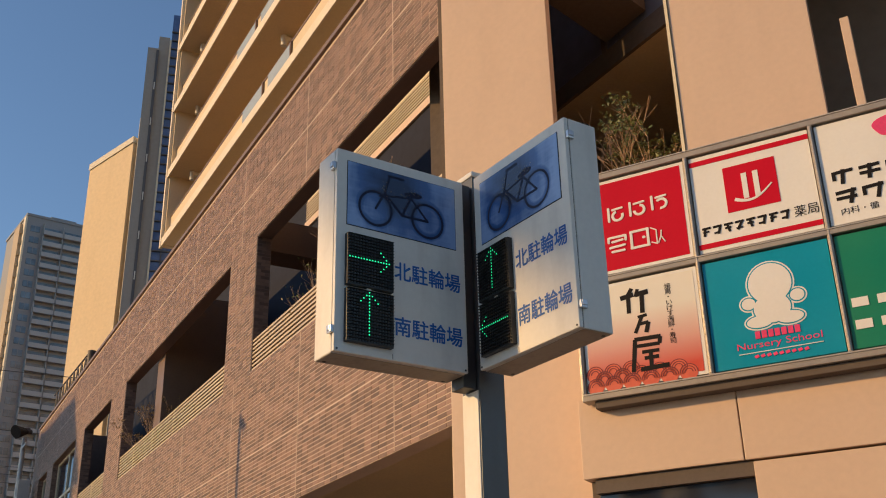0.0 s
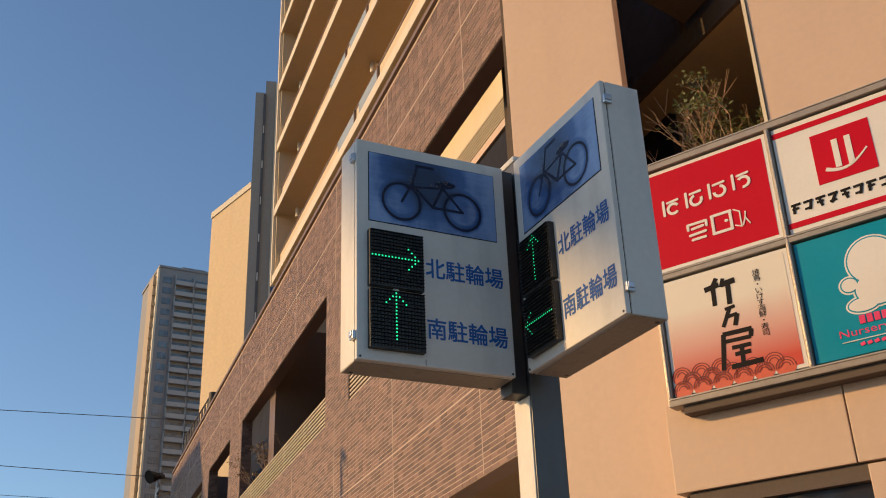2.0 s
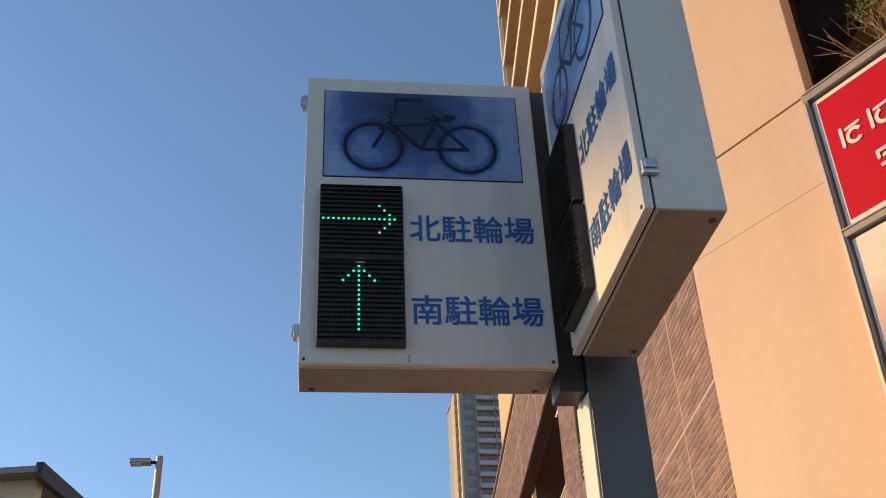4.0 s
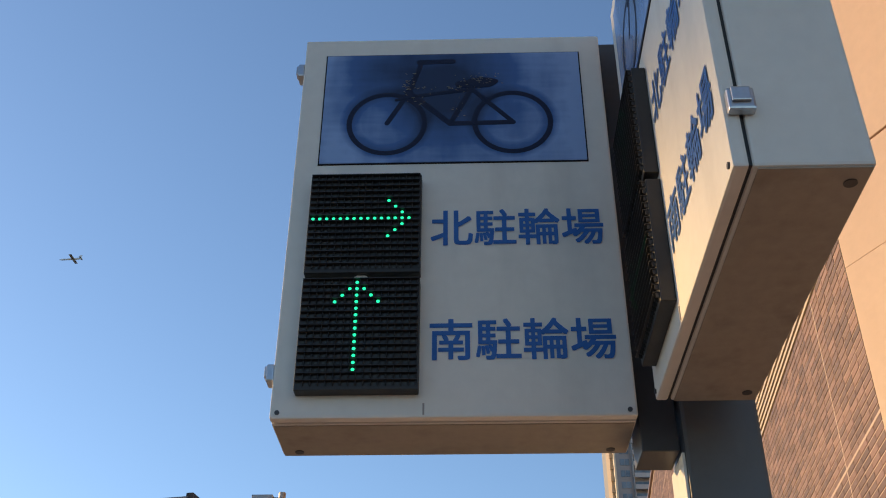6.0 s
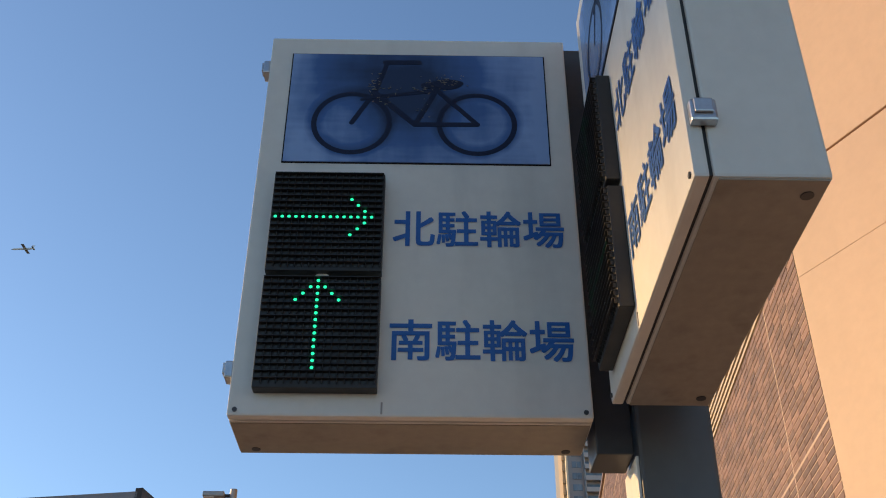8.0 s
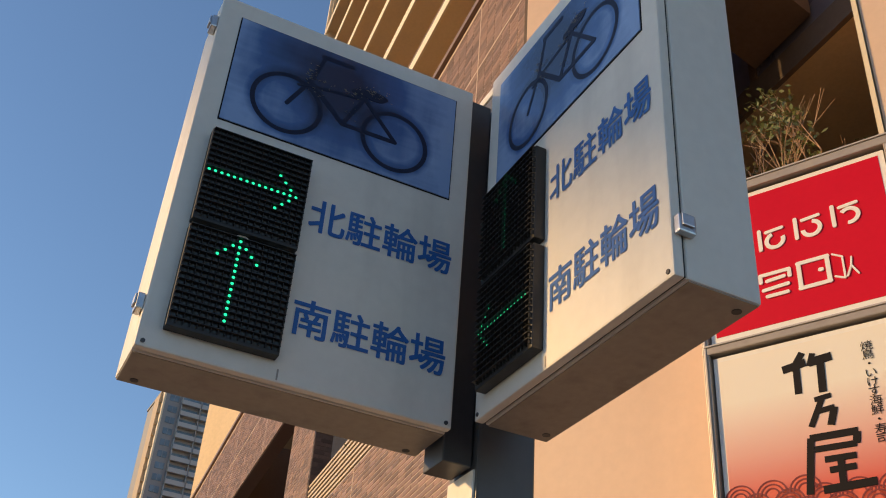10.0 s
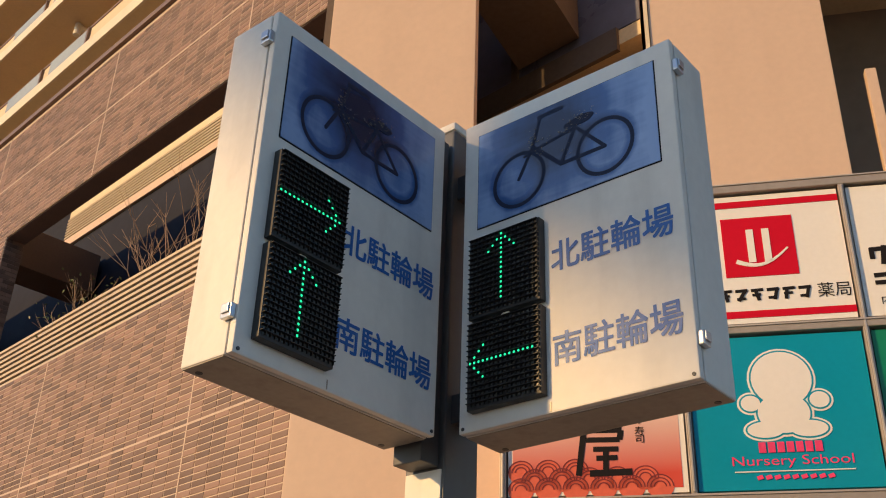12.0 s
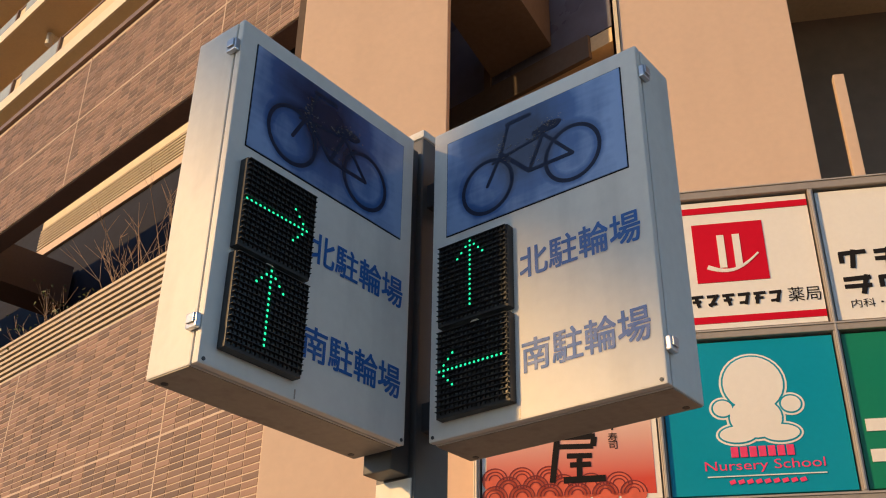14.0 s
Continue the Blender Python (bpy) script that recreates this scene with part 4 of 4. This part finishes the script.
far_tower()
tan = thing("tan_building", sized(pose(7.41, 32.85, -0.12, 0, 0, -62), 0.573, 0.573, 0.5543), "tan tiled slab block with a pale parapet", "building")
bm = bmesh.new()
box(bm, 0, 3.32, 0, 12, 0, 33.6)
for v in bm.verts:
    if v.co.z > 30 and v.co.x > 1:
        v.co.z = 34.6
part("wall", bm, M["tan_wall"], tan, "tan tiled wall")
bm = bmesh.new()
box(bm, -0.03, 3.35, -0.06, 0.4, 33.55, 33.95)
for v in bm.verts:
    if v.co.x > 1:
        v.co.z += 1.0
part("parapet", bm, M["slab"], tan, "pale parapet")
part("groove", boxes((3.32, 3.55, 0.35, 10, 0, 34.4)), M["grey_dark"], tan)
part("corner_strip", boxes((3.55, 4.05, 0.1, 10, 0, 36.2)), M["slab"], tan, "cream corner strip")

grey = thing("office_tower", sized(pose(6.31, 23.5, -0.12, 0, 0, -17), 0.544, 0.544, 0.531), "grey office tower with a strip of blue glass", "building")
part("wall", boxes((0.0, 0.48, 0.0, 8, 0, 33.4)), M["grey_wall"], grey, "grey concrete wall")
part("wall", boxes((0.48, 0.98, 0.12, 8, 0, 34.2)), M["grey_wall"], grey)
part("groove", boxes((0.40, 0.52, -0.03, 0.2, 0, 33.3)), M["grey_dark"], grey)
for i in range(15):
    part("vent", boxes((0.43, 0.48, -0.07, 0.1, 3 + i * 2.0, 3.4 + i * 2.0)), M["white_fix"], grey)
part("glass_strip", boxes((1.06, 1.95, 0.1, 8, 0, 35.6)), M["blue_glass"], grey, "strip of blue glass")
part("corner_strip", boxes((0.98, 1.06, 0.02, 8, 0, 34.0)), M["slab"], grey)
for i in range(70):
    part("transom", boxes((1.05, 1.97, 0.02, 0.14, 0.5 * i, 0.5 * i + 0.06)), M["grey_dark"], grey)
part("mullion", boxes((1.46, 1.51, 0.03, 0.12, 0, 35.6)), M["grey_dark"], grey)
part("corner_strip", boxes((1.95, 2.10, 0.0, 8, 0, 36.2)), M["slab"], grey, "pale edge strip")

# ---- things at the far end of the brick front ----
mast = thing("lattice_bracket", sized(BRICK @ pose(18.9, -0.08, TOP + 0.07), 1.5, 0.8, 0.8), "dark lattice frame on the coping", "frame")
for i in range(9):
    bm = bmesh.new()
    cyl(bm, (i * 0.25, 0, 0), (i * 0.25 + 0.2, 0, 0.45 + 0.02 * i), 0.016, seg=6)
    cyl(bm, (i * 0.25 + 0.2, 0, 0.45 + 0.02 * i), (i * 0.25 + 0.25, 0, 0), 0.016, seg=6)
    part("brace", bm, M["rust"], mast)
bm = bmesh.new()
cyl(bm, (0, 0, 0.45), (2.4, 0, 0.62), 0.02, seg=8)
part("rail", bm, M["rust"], mast)
solid("vent_stack", cyl(bmesh.new(), BRICK @ Vector((18.6, -0.08, TOP + 0.068)), BRICK @ Vector((18.6, -0.08, TOP + 0.38)), 0.075, seg=14), M["rust"], "dark vent stack on the coping", "vent")
for du, dz in ((0.0, 0.0), (0.35, 0.12)):
    ob = thing("loudspeaker", sized(BRICK @ pose(22.7 + du, 0.40, 6.85 + dz), 0.8), "round dark horn loudspeaker on a pole", "loudspeaker", "loudspeakers at the end of the front")
    bm = bmesh.new()
    cyl(bm, (-0.1, 0.18, -0.04), (0.1, -0.1, 0.05), 0.15, 0.05, 20)
    part("horn", bm, M["ink"], ob)
    bm = bmesh.new()
    cyl(bm, (0.1, -0.1, 0.05), (0.14, -0.2, 0.07), 0.06, seg=12)
    part("driver", bm, M["rust"], ob)
pole = thing("utility_pole", BRICK @ pose(23.3, 0.30, -0.12), "grey steel pole at the end of the building", "pole")
bm = bmesh.new()
cyl(bm, (0, 0, 0), (0, 0, 7.0), 0.07, 0.05, 14)
part("shaft", bm, M["steel"], pole)
part("arm", boxes((-0.5, 0.1, -0.03, 0.03, 6.75, 6.81)), M["steel"], pole)
part("box", boxes((-0.2, 0.16, -0.2, 0.02, 5.6, 6.1)), M["steel"], pole)

# ---- street lamp, railway mast, wires ----
lamp = thing("street_lamp", sized(pose(-0.05, 11.0, -0.12), 0.594), "slim grey street lamp with a flat head", "lamp")
bm = bmesh.new()
cyl(bm, (0, 0, 0), (0, 0, 9.36), 0.085, 0.055, 14)
part("pole", bm, M["steel"], lamp)
bm = bmesh.new()
cyl(bm, (0, 0, 9.26), (-0.17, 0, 9.26), 0.03, seg=8)
part("arm", bm, M["rust"], lamp)
part("head", boxes((-0.46, -0.13, -0.09, 0.09, 9.23, 9.31), bevel=0.015), M["steel"], lamp, "flat lamp head")
part("lens", boxes((-0.45, -0.28, -0.07, 0.07, 9.215, 9.232)), M["white_fix"], lamp)
rail = thing("railway_mast", sized(pose(0.90, 25, -0.12), 0.399), "dark railway mast with its overhead cables", "mast")
bm = bmesh.new()
cyl(bm, (0, 0, 0), (0, 0, 23.2), 0.22, 0.20, 12)
part("shaft", bm, M["rust"], rail)
for i in range(7):
    z = 15 + i * 1.1
    bm = bmesh.new()
    w0, w1 = 0.22 + (22.4 - z) * 0.16, 0.22 + (21.3 - z) * 0.16
    cyl(bm, (w0, 0, z), (max(w1, 0.2), 0, z + 1.1), 0.05, seg=6)
    cyl(bm, (0.2, 0, z), (max(w1, 0.2), 0, z + 1.1), 0.04, seg=6)
    part("brace", bm, M["rust"], rail)


def wire(a, b, sag, r):
    bm = bmesh.new()
    a, b = Vector(a), Vector(b)
    pts = [a.lerp(b, i / 20) - Vector((0, 0, sag * 4 * (i / 20) * (1 - i / 20))) for i in range(21)]
    for p, q in zip(pts, pts[1:]):
        cyl(bm, p, q, r, seg=5)
    bmesh.ops.translate(bm, verts=bm.verts, vec=(-0.45, -60, 0))
    part("cable", bm, M["wire"], rail)


wire((-40, 60, 20.93), (40, 60.3, 23.73), 0.1, 0.022)
wire((-18, 60, 19.65), (14, 61, 19.3), 0.2, 0.022)
for z, y in ((17.85, 60), (17.45, 60.5), (16.9, 60), (16.6, 61)):
    wire((-18, y, z), (12, y + 2, z + 0.1), 0.15, 0.014)
for x in (-2.2, 1.2):
    wire((x, 60, 16.9), (x, 60, 17.85), 0.0, 0.012)

# station roof beyond the footway
st = thing("station_roof", sized(pose(-4.08, 25.0, -0.12, 0, 0, -10.3), 0.9165), "dark station roof with exposed rafters", "roof")
part("deck", boxes((-5.0, 0.0, -2, 26, 10.75, 10.90)), M["roof_metal"], st, "grey sheet roof")
part("edge_beam", boxes((-0.05, 0.12, -2, 26, 10.60, 10.98)), M["rust"], st)
for i in range(17):
    part("rafter", boxes((-5.0, -0.2, -1.5 + i * 1.6, -1.15 + i * 1.6, 10.05, 10.75)), M["slab"], st)
for i in range(4):
    part("column", boxes((-4.5, -4.0, 0 + i * 8, 0.5 + i * 8, 0, 10.1)), M["slab"], st)

# unseen elevated deck to the west, added to shade the upper sign cabinets
blocker = thing("shade_deck", pose(-21, 0, 0), "unseen elevated deck on columns, added to shade the sign", "viaduct")
part("deck", boxes((-6, 0, -40, 14.2, 11.5, 13.3)), M["grey_wall"], blocker)
for i in range(5):
    part("column", boxes((-3.6, -2.4, -34 + i * 11, -32.8 + i * 11, 0, 11.5)), M["grey_wall"], blocker)

# aircraft far off
jet = thing("aircraft", look((-415, 905, 588), (-515, 910, 586)), "small airliner far off in the sky", "aircraft")
bm = bmesh.new()
cyl(bm, (0, 0, 9), (0, 0, -9), 1.1, 0.9, 12)
cyl(bm, (0, 0, -9), (0, 0, -11.5), 0.9, 0.15, 12)
cyl(bm, (0, 0, 9), (0, 0, 13), 1.1, 0.2, 12)
part("fuselage", bm, M["plane_white"], jet)
for s in (-1, 1):
    part("wing", prism([(s * 0.5, -0.4), (s * 9, -0.1), (s * 9, 0.1), (s * 0.5, 0.3)], 2.0, 5.0), M["plane_white"], jet)
    part("tailplane", prism([(s * 0.2, 0.2), (s * 3.4, 0.3), (s * 3.4, 0.4), (s * 0.2, 0.4)], 10.5, 12.4), M["plane_white"], jet)
part("fin", prism([(-0.1, 0.5), (0.1, 0.5), (0.1, 4.0), (-0.1, 4.0)], 9.8, 12.6), M["plane_white"], jet)

# ---- brick tiles ----


def solid_at(u, z):
    if u > U1 - TW * 0.5 or u < U0 - 0.001 or z > TOP - TH * 0.5:
        return False
    if z < LOW - TH * 0.5:
        return u >= 11.5
    if SILL - TH * 0.5 < z < HEAD - TH * 0.5:
        return not any(a < u + TW / 2 < b for a, b in OPEN)
    return True


tile = bpy.data.meshes.new("brick")
g = GAP / 2
tile.from_pydata([(g, 0, g), (TW - g, 0, g), (TW - g, 0, TH - g), (g, 0, TH - g), (g + 0.001, PROUD, g + 0.001), (TW - g - 0.001, PROUD, g + 0.001), (TW - g - 0.001, PROUD, TH - g - 0.001), (g + 0.001, PROUD, TH - g - 0.001)], [],
                 [(4, 7, 6, 5), (0, 4, 5, 1), (1, 5, 6, 2), (2, 6, 7, 3), (3, 7, 4, 0)])
tile.materials.append(M["brick_one"])
tv = np.array([v.co[:] for v in tile.vertices])
tf = np.array([p.vertices[:] for p in tile.polygons])
spots, near = [], []
r = random.Random(9)
for j in range(136):
    z = ZB + j * TH
    for i in range(149):
        u = U0 + i * TW
        if not solid_at(u, z):
            continue
        (near if u < 6.7 and 3.2 < z < 3.95 and len(near) < 290 else spots).append((u, z))
shapes = [tv + (u, r.uniform(-0.0005, 0.0005), z) for u, z in spots]
for a, b in OPEN:
    for j in range(int((HEAD - SILL) / TH)):
        for k, (v0, v1) in enumerate(((0.004, 0.098), (0.098, 0.148)) if j % 2 else ((0.004, 0.054), (0.054, 0.148))):
            for at, s in ((a + 0.003, 1), (b - 0.003, -1)):
                v = np.empty_like(tv)
                v[:, 1] = -(v0 + tv[:, 0] / TW * (v1 - v0))
                v[:, 0] = at + s * tv[:, 1]
                v[:, 2] = SILL + j * TH + tv[:, 2]
                shapes.append(v)
vs = np.concatenate(shapes)
fs = np.concatenate([tf + 8 * k for k in range(len(shapes))])
me = bpy.data.meshes.new("brick_tiles")
me.from_pydata(vs.tolist(), [], fs.tolist())
me.materials.append(M["brick_all"])
rest = new("brick_tiles", me)
rest.parent = front
tagged(rest, "brown brick tiles in even rows", kind="stuff")
for u, z in near:
    ob = new("brick", tile)
    ob.parent = front
    ob.location = (u, r.uniform(-0.0005, 0.0005), z)

for u in [U0 + TW * (7 + 15 * k) for k in range(10)]:
    for z0, z1 in ((LOW if u < 11.5 else ZB, SILL), (HEAD, TOP)):
        part("control_joint", boxes((u - 0.005, u + 0.005, -0.002, 0.0036, z0 + 0.01, z1 - 0.01)), M["mortar"], front)
for z in (JOINT, HEAD + TH * 16.5):
    part("control_joint", boxes((U0 + 0.01, U1 - 0.02, -0.002, 0.0038, z - 0.006, z + 0.006)), M["mortar"], front)
